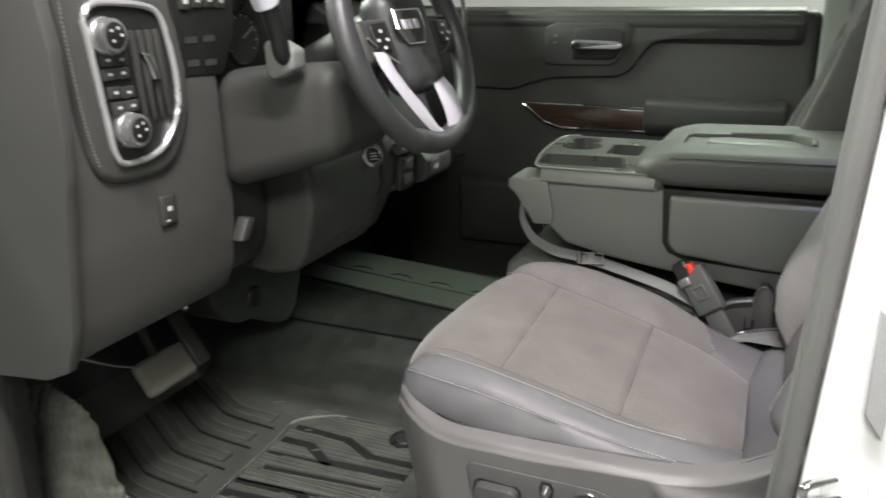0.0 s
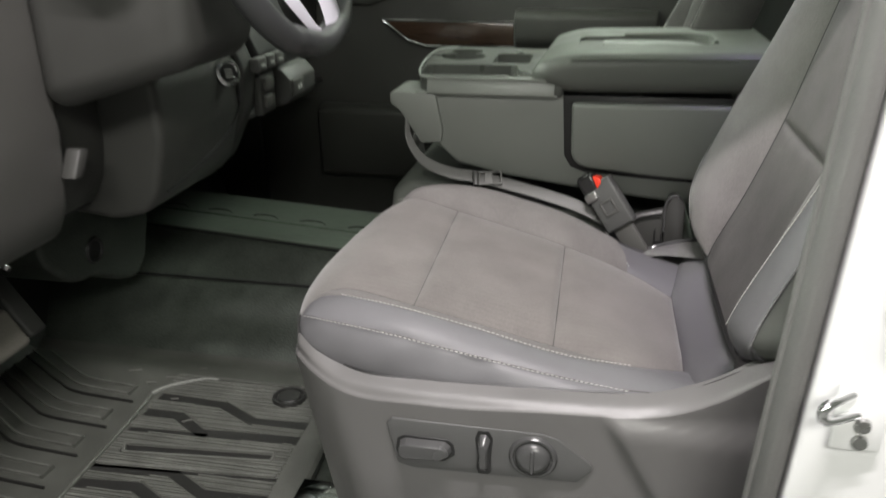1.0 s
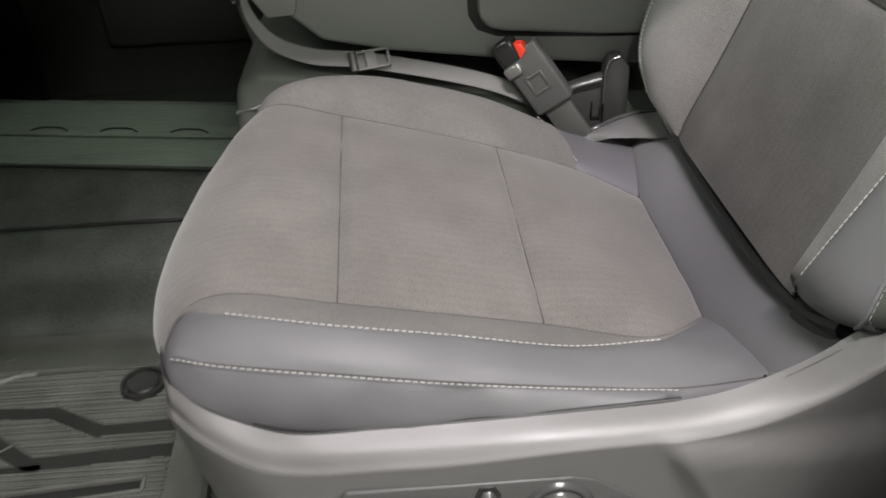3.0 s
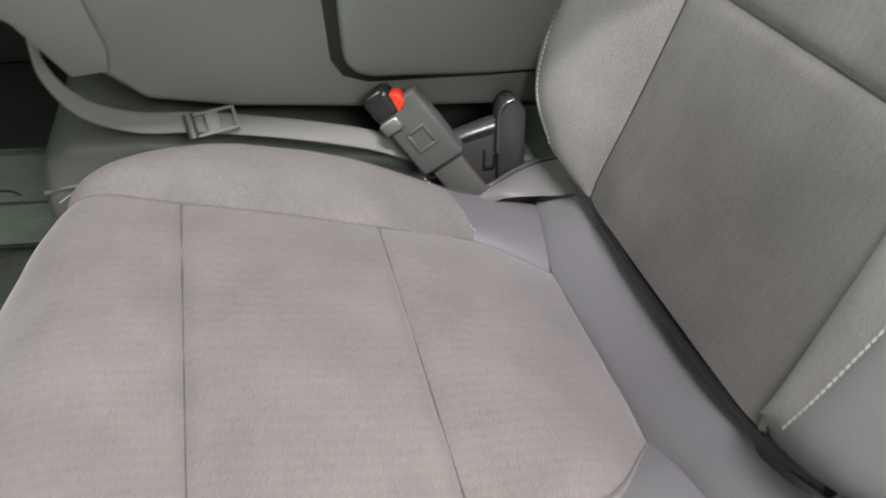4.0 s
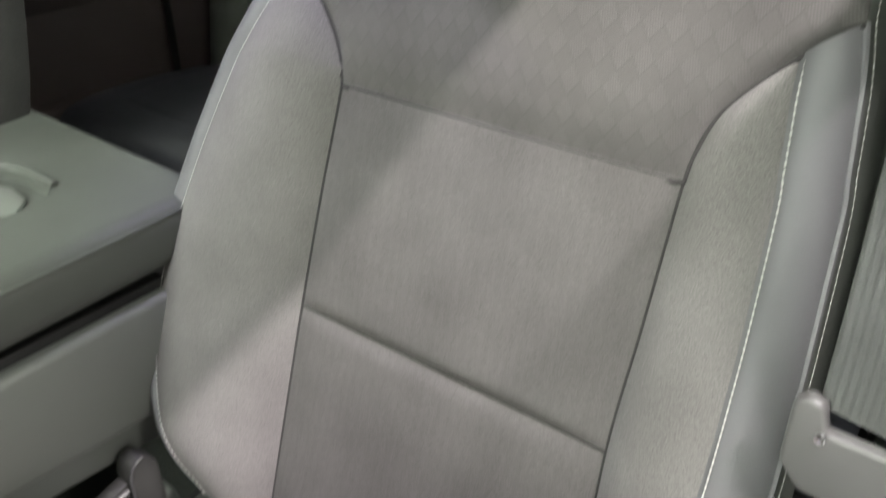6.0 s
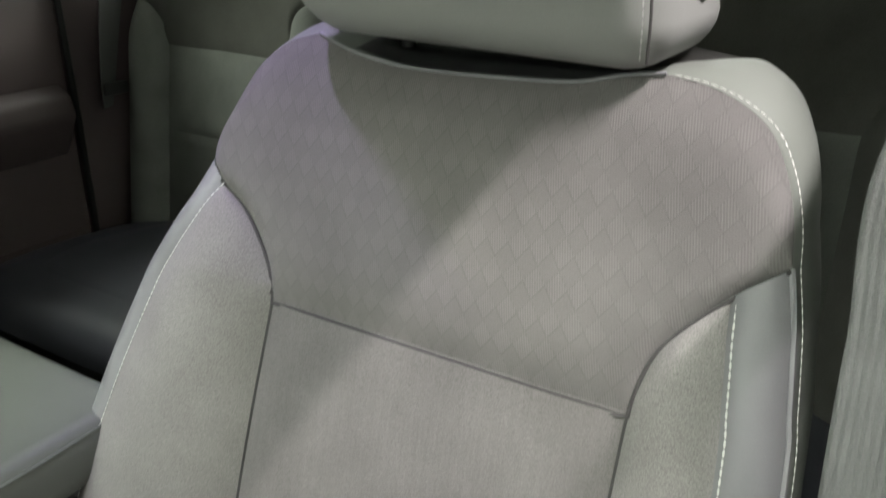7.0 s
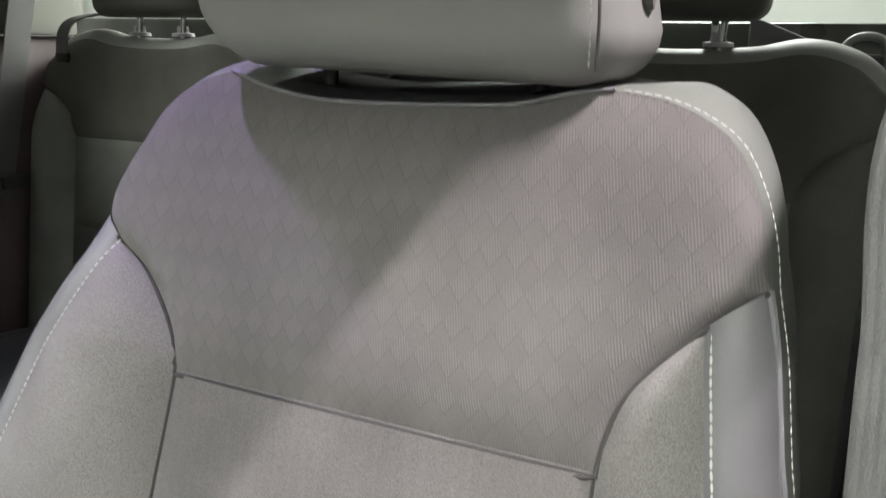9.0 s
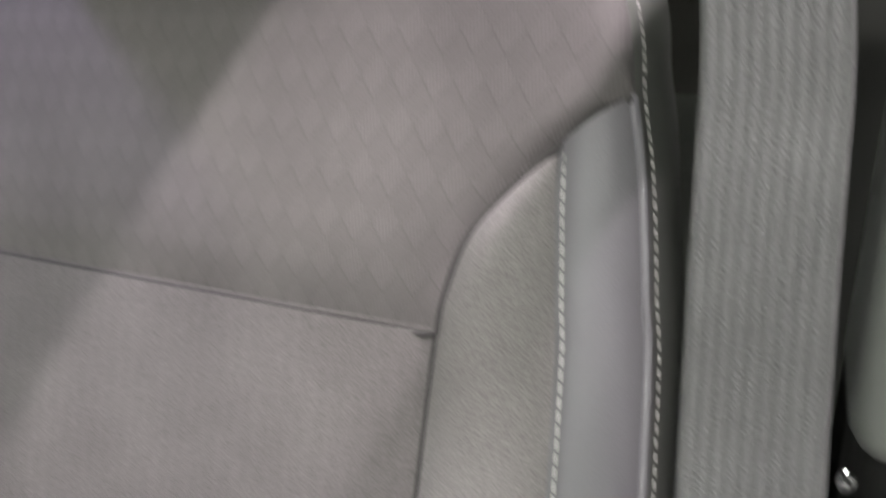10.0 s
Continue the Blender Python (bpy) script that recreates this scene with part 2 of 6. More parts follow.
TINTED, _t, _b = nodes_of("dark_tinted_glass", 0.0)
_b.inputs["Transmission Weight"].default_value = 1.0
_b.inputs["IOR"].default_value = 1.02
_b.inputs["Base Color"].default_value = (0.12, 0.13, 0.12, 1)
GLASS, _t, _b = nodes_of("window_glass", 0.0)
_b.inputs["Transmission Weight"].default_value = 1.0
_b.inputs["IOR"].default_value = 1.02
_b.inputs["Base Color"].default_value = (0.9, 0.95, 0.92, 1)


# ---- mesh helpers ----
def thing(name, loc, label, category, group=""):
    ob = new(name)
    ob.location = loc
    return tagged(ob, label, category, group)


def part(name, bm, material, parent=None, label="", smooth=True):
    bmesh.ops.recalc_face_normals(bm, faces=bm.faces)
    me = bpy.data.meshes.new(name)
    bm.to_mesh(me)
    bm.free()
    if smooth:
        for p in me.polygons:
            p.use_smooth = True
        me.set_sharp_from_angle(angle=radians(40))
    me.materials.append(material)
    ob = new(name, me)
    if parent:
        ob.parent = parent
        if parent.type == "EMPTY":
            ob.matrix_parent_inverse = Matrix.Translation(-parent.location)
    if label:
        tagged(ob, label)
    return ob


def solo(name, bm, material, label, category, kind="", group="", smooth=True):
    """A thing, or a piece of the setting, that is one mesh."""
    return tagged(part(name, bm, material, None, label, smooth), category=category, kind=kind, group=group)


def rbox(lo, hi, r=0.004, seg=2, m=None):
    bm = bmesh.new()
    bmesh.ops.create_cube(bm, size=1)
    lo, hi = Vector(lo), Vector(hi)
    for v in bm.verts:
        v.co = Vector([lo[i] + (v.co[i] + 0.5) * (hi[i] - lo[i]) for i in range(3)])
    if r:
        bmesh.ops.bevel(bm, geom=bm.edges[:], offset=r, segments=seg, profile=0.5, affect="EDGES")
    if m:
        bm.transform(m)
    return bm


def prism(pts, axis, a, b, r=0.004, seg=2):
    """A closed outline of 2D points, drawn out along an axis from a to b, with rounded edges."""
    bm = bmesh.new()
    k = "xyz".index(axis)

    def at(p, d):
        c = list(p)
        c.insert(k, d)
        return bm.verts.new(c)

    one, two = [at(p, a) for p in pts], [at(p, b) for p in pts]
    bm.faces.new(one)
    bm.faces.new(two[::-1])
    n = len(pts)
    for i in range(n):
        bm.faces.new((one[i], two[i], two[(i + 1) % n], one[(i + 1) % n]))
    bmesh.ops.recalc_face_normals(bm, faces=bm.faces)
    if r:
        bmesh.ops.bevel(bm, geom=bm.edges[:], offset=r, segments=seg, profile=0.5, affect="EDGES", clamp_overlap=True)
    return bm


def joined(*bms):
    out = bmesh.new()
    for b in bms:
        me = bpy.data.meshes.new("tmp")
        b.to_mesh(me)
        b.free()
        out.from_mesh(me)
        bpy.data.meshes.remove(me)
    return out


def spline(pts, n):
    """n + 1 points on a smooth curve through pts."""
    pts = [Vector(p) for p in pts]
    if len(pts) == 2:
        return [pts[0].lerp(pts[1], i / n) for i in range(n + 1)]
    ext = [pts[0] * 2 - pts[1]] + pts + [pts[-1] * 2 - pts[-2]]
    out = []
    for i in range(n + 1):
        u = i / n * (len(pts) - 1)
        k = min(int(u), len(pts) - 2)
        f = u - k
        p0, p1, p2, p3 = ext[k:k + 4]
        out.append(0.5 * (2 * p1 + (p2 - p0) * f + (2 * p0 - 5 * p1 + 4 * p2 - p3) * f * f + (3 * p1 - p0 - 3 * p2 + p3) * f ** 3))
    return out


def even(pts, n):
    """The curve through pts, n + 1 points at equal spacing."""
    fine = spline(pts, 200)
    run = [0.0]
    for a, b in zip(fine, fine[1:]):
        run.append(run[-1] + (b - a).length)
    out, k = [], 0
    for i in range(n + 1):
        s = run[-1] * i / n
        while k < len(run) - 2 and run[k + 1] < s:
            k += 1
        d = run[k + 1] - run[k]
        out.append(fine[k].lerp(fine[k + 1], (s - run[k]) / d if d > 1e-9 else 0))
    return out


def tube(pts, r, sides=8, closed=False, flat=1.0):
    """A round cord along points; r may be a function of the run from 0 to 1."""
    bm = bmesh.new()
    pts = [Vector(p) for p in pts]
    n = len(pts)
    rings = []
    up = Vector((0.13, 0.31, 0.94))
    for i, p in enumerate(pts):
        d = (pts[(i + 1) % n] - pts[i - 1]) if closed else (pts[min(i + 1, n - 1)] - pts[max(i - 1, 0)])
        d = d.normalized()
        a = d.cross(up)
        a = a.normalized() if a.length > 1e-4 else d.orthogonal().normalized()
        b = d.cross(a)
        rad = r(i / (n - 1)) if callable(r) else r
        rings.append([bm.verts.new(p + (a * math.cos(q) + b * math.sin(q) * flat) * rad) for q in [2 * math.pi * j / sides for j in range(sides)]])
    for i in range(n if closed else n - 1):
        A, B = rings[i], rings[(i + 1) % n]
        for j in range(sides):
            bm.faces.new((A[j], A[(j + 1) % sides], B[(j + 1) % sides], B[j]))
    if not closed:
        bm.faces.new(rings[0][::-1])
        bm.faces.new(rings[-1])
    return bm


def lathe(profile, m, sides=40):
    """A turned shape: profile of (radius, height), about the z axis of the pose m."""
    bm = bmesh.new()
    rings = []
    for rad, h in profile:
        rings.append([bm.verts.new((rad * math.cos(2 * math.pi * j / sides), rad * math.sin(2 * math.pi * j / sides), h)) for j in range(sides)] if rad > 1e-6 else [bm.verts.new((0, 0, h))])
    for A, B in zip(rings, rings[1:]):
        for j in range(sides):
            k = (j + 1) % sides
            q = [A[j % len(A)], A[k % len(A)], B[k % len(B)], B[j % len(B)]]
            q = [v for i, v in enumerate(q) if v not in q[:i]]
            if len(q) > 2:
                bm.faces.new(q)
    bm.transform(m)
    return bm


def facing(p, n, spin=0):
    """The pose at p whose z axis is n."""
    return Matrix.Translation(p) @ Vector(n).to_track_quat("Z", "Y").to_matrix().to_4x4() @ pose(0, 0, 0, 0, 0, spin)


def loft(c0, c1, n=40, m=14, puff=0.008, power=4.0, ends=(0, 0), side=None, wrinkle=0.0, bow=None, away=False):
    """A stuffed panel between two seams: c0 and c1 hold as many points each. puff: how far it swells,
    ends: how much of the run the dips at the first and last edge take, bow: a shift of its middle, away: side is a point to swell away from."""
    a, b = spline(c0, n), spline(c1, n)
    grid = [[a[i].lerp(b[i], j / m) + (bow(i / n, j / m) * (4 * (j / m) * (1 - j / m)) ** 0.7 if bow else Vector((0, 0, 0))) for j in range(m + 1)] for i in range(n + 1)]
    bm = bmesh.new()
    rows = []
    for i in range(n + 1):
        row = []
        s = i / n
        for j in range(m + 1):
            w = j / m
            i0, i1, j0, j1 = max(i - 1, 0), min(i + 1, n), max(j - 1, 0), min(j + 1, m)
            nor = (grid[i1][j] - grid[i0][j]).cross(grid[i][j1] - grid[i][j0])
            nor = nor.normalized() if nor.length > 1e-9 else Vector((0, 0, 1))
            if side is not None and nor.dot(grid[i][j] - side if away else side) < 0:
                nor = -nor
            h = puff * (1 - abs(2 * w - 1) ** power) * min(1.0, (a[i] - b[i]).length / max(1e-6, 4 * puff))
            if ends[0]:
                h *= 1 - max(0.0, 1 - s / ends[0]) ** 2
            if ends[1]:
                h *= 1 - max(0.0, 1 - (1 - s) / ends[1]) ** 2
            p = grid[i][j]
            if wrinkle:
                h += wrinkle * noise.noise(p * 22) * min(1, 6 * min(w, 1 - w))
            row.append(bm.verts.new(p + nor * h))
        rows.append(row)
    for i in range(n):
        for j in range(m):
            bm.faces.new((rows[i][j], rows[i + 1][j], rows[i + 1][j + 1], rows[i][j + 1]))
    bmesh.ops.remove_doubles(bm, verts=bm.verts, dist=1e-6)
    return bm


def stitches(pts, out, pitch=0.0058, length=0.0042, r=0.00062):
    """A row of stitches along a seam, set off it by the vector out."""
    fine = spline(pts, 240)
    run = sum((q - p).length for p, q in zip(fine, fine[1:]))
    line = even(pts, max(2, int(run / pitch)))
    out = Vector(out)
    bm = bmesh.new()
    for p, q in zip(line, line[1:]):
        d = (q - p).normalized()
        e = d.orthogonal().normalized()
        f = d.cross(e)
        mid = (p + q) / 2 + out
        ends = []
        for k, rr in ((-0.5, r * 0.6), (0.0, r), (0.5, r * 0.6)):
            c = mid + d * length * k
            ends.append([bm.verts.new(c + (e * math.cos(g) + f * math.sin(g)) * rr) for g in (0.4, 1.97, 3.54, 5.11)])
        for A, B in zip(ends, ends[1:]):
            for j in range(4):
                bm.faces.new((A[j], A[(j + 1) % 4], B[(j + 1) % 4], B[j]))
    return bm


# ---- garage ----
solo("ground", rbox((-6, -5, -0.72), (7, 6, -0.6), 0), CONCRETE, "smooth grey concrete garage floor", "floor", "structure")
solo("ceiling", rbox((-6, -5, 2.4), (7, 6, 2.5), 0), WHITE_WALL, "white painted garage ceiling", "ceiling", "structure")
for n, lo, hi in (("wall_north", (-6, 6, -0.6), (7, 6.1, 2.4)), ("wall_south", (-6, -5.1, -0.6), (7, -5, 2.4)), ("wall_east", (7, -5, -0.6), (7.1, 6, 2.4)), ("wall_west", (-6.1, -5, -0.6), (-6, 6, 2.4))):
    solo(n, rbox(lo, hi, 0), WHITE_WALL, "plain white garage wall", "wall", "structure")

# sectional door in the end wall: panels with a row of pressed slots
SHUTTER = surface("white_sectional_panel", (0.68, 0.70, 0.66), 0.5, grain=60, bump=0.05, vary=0.04)
SHUTTER_GREY = surface("grey_sectional_panel", (0.30, 0.31, 0.29), 0.5, grain=60, bump=0.05, vary=0.05)
SLOT = surface("shaded_panel_slot", (0.14, 0.14, 0.135), 0.6, bump=0.0)
shut = tagged(new("door_1"), "white sectional garage door with pressed slots", "garage door", kind="structure")
for z in (-0.58, -0.02, 0.54, 1.12, 1.72):
    part("panel", rbox((6.95, -2.4, z), (6.99, 2.4, z + (0.55 if z < 0.5 else 0.57)), 0.012), SHUTTER if z > 1 else SHUTTER_GREY, shut)
for i in range(12):
    y = -1.253 + i * 0.225
    part("slot", rbox((6.942, y, 0.958), (6.952, y + 0.118, 0.985), 0.004), SLOT, shut)

# ---- truck cab ----
cab = thing("pickup_cab", (0.4, 0.42, -0.6), "white crew cab pickup body with its door open", "pickup truck")


def section(pts, x0, x1, nx=2, thick=0.03):
    """A sheet with the outline pts of (y, z), drawn out along x."""
    bm = bmesh.new()
    rows = []
    for i in range(nx + 1):
        x = x0 + (x1 - x0) * i / nx
        rows.append([bm.verts.new((x, y, z)) for y, z in pts] + [bm.verts.new((x, y, z - thick)) for y, z in reversed(pts)])
    n = len(rows[0])
    for A, B in zip(rows, rows[1:]):
        for j in range(n):
            bm.faces.new((A[j], A[(j + 1) % n], B[(j + 1) % n], B[j]))
    bm.faces.new(rows[0])
    bm.faces.new(rows[-1][::-1])
    return bm


HUMP = [(-0.44, 0.0), (0.27, 0.0), (0.287, 0.003), (0.302, 0.014), (0.33, 0.04), (0.38, 0.087), (0.41, 0.112), (0.424, 0.122), (0.434, 0.124), (0.443, 0.131), (0.455, 0.150), (0.474, 0.185), (0.484, 0.195), (0.50, 0.199), (0.53, 0.2), (0.75, 0.2), (0.775, 0.19), (0.84, 0.05), (0.90, 0.0), (1.3, 0.0)]


def splayed(bm):
    """The tunnel's upper edges run outwards towards the front."""
    for v in bm.verts:
        q = min(1.0, max(0.0, (v.co.y - 0.434) / 0.04)) * min(1.0, max(0.0, (0.95 - v.co.y) / 0.15))
        v.co.y -= 0.16 * (max(v.co.x, -0.9) + 0.25) * q if v.co.x < 0.2 else 0.072 * q
    return bm


part("floor_pan", splayed(section(HUMP, -1.0, 1.62, 24)), CARPET, cab, "charcoal moulded floor covering with a raised hump")
part("floor_vinyl", splayed(joined(section([(0.492, 0.2030), (0.53, 0.2065), (0.583, 0.2065)], -0.88, 0.19, 8, thick=0.006), section([(0.589, 0.2075), (0.722, 0.2075)], -0.88, 0.19, 8, thick=0.006))), MATGREEN, cab, "worn grey-green ribbed vinyl floor covering")
for x in (-0.683, -0.554, -0.425, -0.296, -0.167, -0.038):
    part("floor_loop", splayed(tube(spline([(x - 0.034, 0.604, 0.2085), (x - 0.018, 0.616, 0.209), (x + 0.018, 0.616, 0.209), (x + 0.034, 0.604, 0.2085)], 10), 0.0018, 6)), BLACK, cab, "black curved line pressed into the floor vinyl")
part("floor_groove", tube([(-0.9, 0.434, 0.1265), (0.3, 0.434, 0.1265)], 0.0035, 8), BLACK, cab, "black groove along the floor covering")
part("floor_groove", splayed(tube([(-0.88, 0.488, 0.199), (-0.3, 0.488, 0.199), (0.19, 0.488, 0.199)], 0.003, 8)), BLACK, cab, "black groove along the floor covering")
# Toe board and firewall in black: footwell shade is put into their colour.
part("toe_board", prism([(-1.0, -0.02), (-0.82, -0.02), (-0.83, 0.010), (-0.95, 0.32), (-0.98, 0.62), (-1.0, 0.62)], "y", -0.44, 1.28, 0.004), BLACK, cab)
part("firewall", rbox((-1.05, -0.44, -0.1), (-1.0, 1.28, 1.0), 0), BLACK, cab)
part("sill", rbox((-0.8, -0.52, -0.12), (0.62, -0.44, 0.02), 0.012), PAINT, cab, "white painted door sill")
part("sill_far", rbox((-0.9, 1.31, -0.12), (1.6, 1.36, 0.0), 0.012), PAINT, cab)
# roof: a shallow vault with a headliner under it
ROOF = [(-0.27 + 1.38 * i / 12, 1.405 + 0.05 * math.sin(math.pi * i / 12)) for i in range(13)]
part("roof", section([(y, z + 0.02) for y, z in ROOF], -0.12, 1.66, thick=0.018), PAINT, cab)
part("headliner", section(ROOF, -0.10, 1.64, thick=0.015), HEADLINER, cab, "light grey cloth headliner")
part("roof_rail", tube(spline([(-0.12, -0.285, 1.39), (0.3, -0.29, 1.40), (1.0, -0.29, 1.40), (1.62, -0.285, 1.375)], 20), 0.035, 16), PAINT, cab)
part("roof_rail_far", tube(spline([(-0.12, 1.13, 1.40), (0.3, 1.14, 1.415), (1.0, 1.14, 1.41), (1.62, 1.13, 1.385)], 20), 0.035, 10), PAINT, cab)
part("windscreen_pillar", tube(spline([(-0.86, -0.44, 0.98), (-0.5, -0.39, 1.20), (-0.1, -0.30, 1.40)], 10), 0.035, 10), PLASTIC_MID, cab)
part("windscreen_pillar_far", tube(spline([(-0.86, 1.28, 0.98), (-0.5, 1.23, 1.20), (-0.1, 1.14, 1.40)], 10), 0.05, 12), PLASTIC_MID, cab)
part("roof_header", tube([(-0.11, -0.28, 1.39), (-0.13, 0.42, 1.42), (-0.11, 1.12, 1.39)], 0.03, 10), HEADLINER, cab)
# Far kick side, black for the same footwell shade.
part("kick_side_far", rbox((-1.05, 1.26, -0.05), (-0.70, 1.34, 1.0), 0.01), BLACK, cab)
part("kick_side_near", rbox((-1.05, -0.48, -0.05), (-0.60, -0.44, 1.0), 0.01), PLASTIC_DARK, cab)
# rear wall with its window opening
part("rear_wall", rbox((1.62, -0.44, 0.0), (1.68, 1.36, 1.062), 0.005), TRAY, cab)
part("rear_header", rbox((1.62, -0.30, 1.36), (1.68, 1.14, 1.44), 0.005), HEADLINER, cab)
for y0, y1 in ((-0.44, -0.30), (1.33, 1.36)):
    part("rear_pillar", rbox((1.60, y0, 1.06), (1.68, y1, 1.42), 0.006), HEADLINER, cab, "light grey rear pillar trim")
glass = part("rear_glass", rbox((1.645, -0.30, 1.062), (1.65, 1.33, 1.36), 0), GLASS, cab)
glass.visible_shadow = False
part("quarter_panel", rbox((1.28, 1.268, -0.05), (1.62, 1.34, 1.022), 0.006), DOOR_DARK, cab, "dark lower quarter panel")
part("quarter_trim", rbox((1.276, 1.255, 1.024), (1.565, 1.34, 1.40), 0.008), QUARTER, cab, "pale grey quarter pillar trim")
part("door_seal", tube([(1.276, 1.262, 0.0), (1.276, 1.260, 0.72), (1.270, 1.258, 1.02), (1.29, 1.254, 1.16), (1.32, 1.24, 1.37)], 0.007, 8), BLACK, cab)
# near side between the doors
def raked(bm):
    """Leans the head of the pillar rearwards."""
    bmesh.ops.bisect_plane(bm, geom=bm.verts[:] + bm.edges[:] + bm.faces[:], plane_co=(0, 0, 1.08), plane_no=(0, 0, 1))
    for v in bm.verts:
        v.co.x += max(0.0, v.co.z - 1.08)
    return bm


part("pillar_trim", raked(prism([(0.60, -0.44), (0.615, -0.42), (0.70, -0.385), (0.80, -0.385), (0.84, -0.42), (0.84, -0.44)], "z", 0.0, 1.40, 0.004)), CONSOLE, cab, "grey moulded trim of the centre pillar")
part("pillar_cover", raked(rbox((0.695, -0.40, 0.772), (0.80, -0.3245, 1.34), 0.02, 4)), CONSOLE, cab, "pale grey rounded cover on the centre pillar")
LEAN = 0.065


def leaning(bm):
    for v in bm.verts:
        v.co.x += (v.co.z - 0.36) * LEAN
    return bm


part("pillar_panel", leaning(prism([(0.554, -0.462), (0.58, -0.468), (0.62, -0.472), (0.80, -0.478), (0.80, -0.44), (0.554, -0.44)], "z", -0.1, 1.35, 0.004)), PAINT, cab, "glossy white painted centre pillar")
part("door_seal", leaning(joined(prism([(0.531, -0.437), (0.533, -0.447), (0.538, -0.456), (0.547, -0.460), (0.552, -0.454), (0.552, -0.43), (0.531, -0.43)], "z", -0.1, 1.35, 0.003), tube([(0.533, -0.434, -0.1), (0.533, -0.434, 1.35)], 0.0055, 10))), SEAL, cab, "soft grey rubber door weatherstrip")
part("pillar_upper_trim", raked(rbox((0.70, -0.43, 0.775), (0.80, -0.345, 1.40), 0.028, 4)), SEAL, cab, "pale grey upper pillar trim")
# Out of view; added to block lamp light from the rear bench.
part("rear_door_frame", rbox((0.80, -0.44, 1.36), (1.62, -0.255, 1.44), 0.012), HEADLINER, cab)
part("rear_door_near", rbox((0.86, -0.46, -0.05), (1.6, -0.385, 0.93), 0.02), PLASTIC_DARK, cab, "dark moulded inner panel of the closed rear door")
# Tint assumed; it holds lamp light off the rear bench.
g = part("rear_door_glass", rbox((0.86, -0.42, 0.93), (1.58, -0.415, 1.38), 0), TINTED, cab)
# far side: closed front and rear doors
part("rear_door_far", rbox((0.86, 1.262, -0.05), (1.272, 1.36, 1.03), 0.02), DOOR_DARK, cab, "dark moulded inner panel of the rear door")
part("centre_pillar_far", rbox((0.56, 1.25, 0.0), (0.84, 1.33, 1.42), 0.015), CONSOLE, cab, "grey trim of the far centre pillar")
g = part("side_glass_far", rbox((0.86, 1.31, 1.03), (1.58, 1.315, 1.40), 0), TINTED, cab)
g.visible_shadow = False
g = part("front_glass_far", rbox((-0.75, 1.31, 0.93), (0.56, 1.315, 1.40), 0), GLASS, cab)
g.visible_shadow = False
bm = bmesh.new()
bm.faces.new([bm.verts.new(v) for v in ((-0.86, -0.42, 0.99), (-0.86, 1.26, 0.99), (-0.11, 1.12, 1.42), (-0.11, -0.28, 1.42))])
bmesh.ops.solidify(bm, geom=bm.faces[:], thickness=0.005)
g = part("windscreen", bm, GLASS, cab)
g.visible_shadow = False
part("pillar_label", prism([(0.606, 0.689), (0.625, 0.672), (0.623, 0.562), (0.606, 0.586)], "y", -0.4815, -0.470, 0.001, 1), LABEL, cab, "pale grey slanted label on the white pillar")
# striker on the pillar
striker = thing("door_striker", (0.586, -0.478, 0.489), "bright steel door striker loop on the white pillar", "door striker")
part("plate", rbox((0.600, -0.482, 0.452), (0.640, -0.4765, 0.514), 0.003), PAINT, striker)
part("loop", tube(spline([(0.612, -0.478, 0.505), (0.588, -0.500, 0.505), (0.584, -0.502, 0.497), (0.590, -0.500, 0.490), (0.618, -0.478, 0.486)], 20), 0.0045, 10), CHROME, striker)
for z in (0.462, 0.478):
    part("bolt", lathe([(0.0, 0.004), (0.006, 0.004), (0.007, 0)], facing((0.622, -0.482, z), (0, -1, 0)), 12), STEEL, striker)

striker.location += Vector((-0.020, 0.004, 0.006))


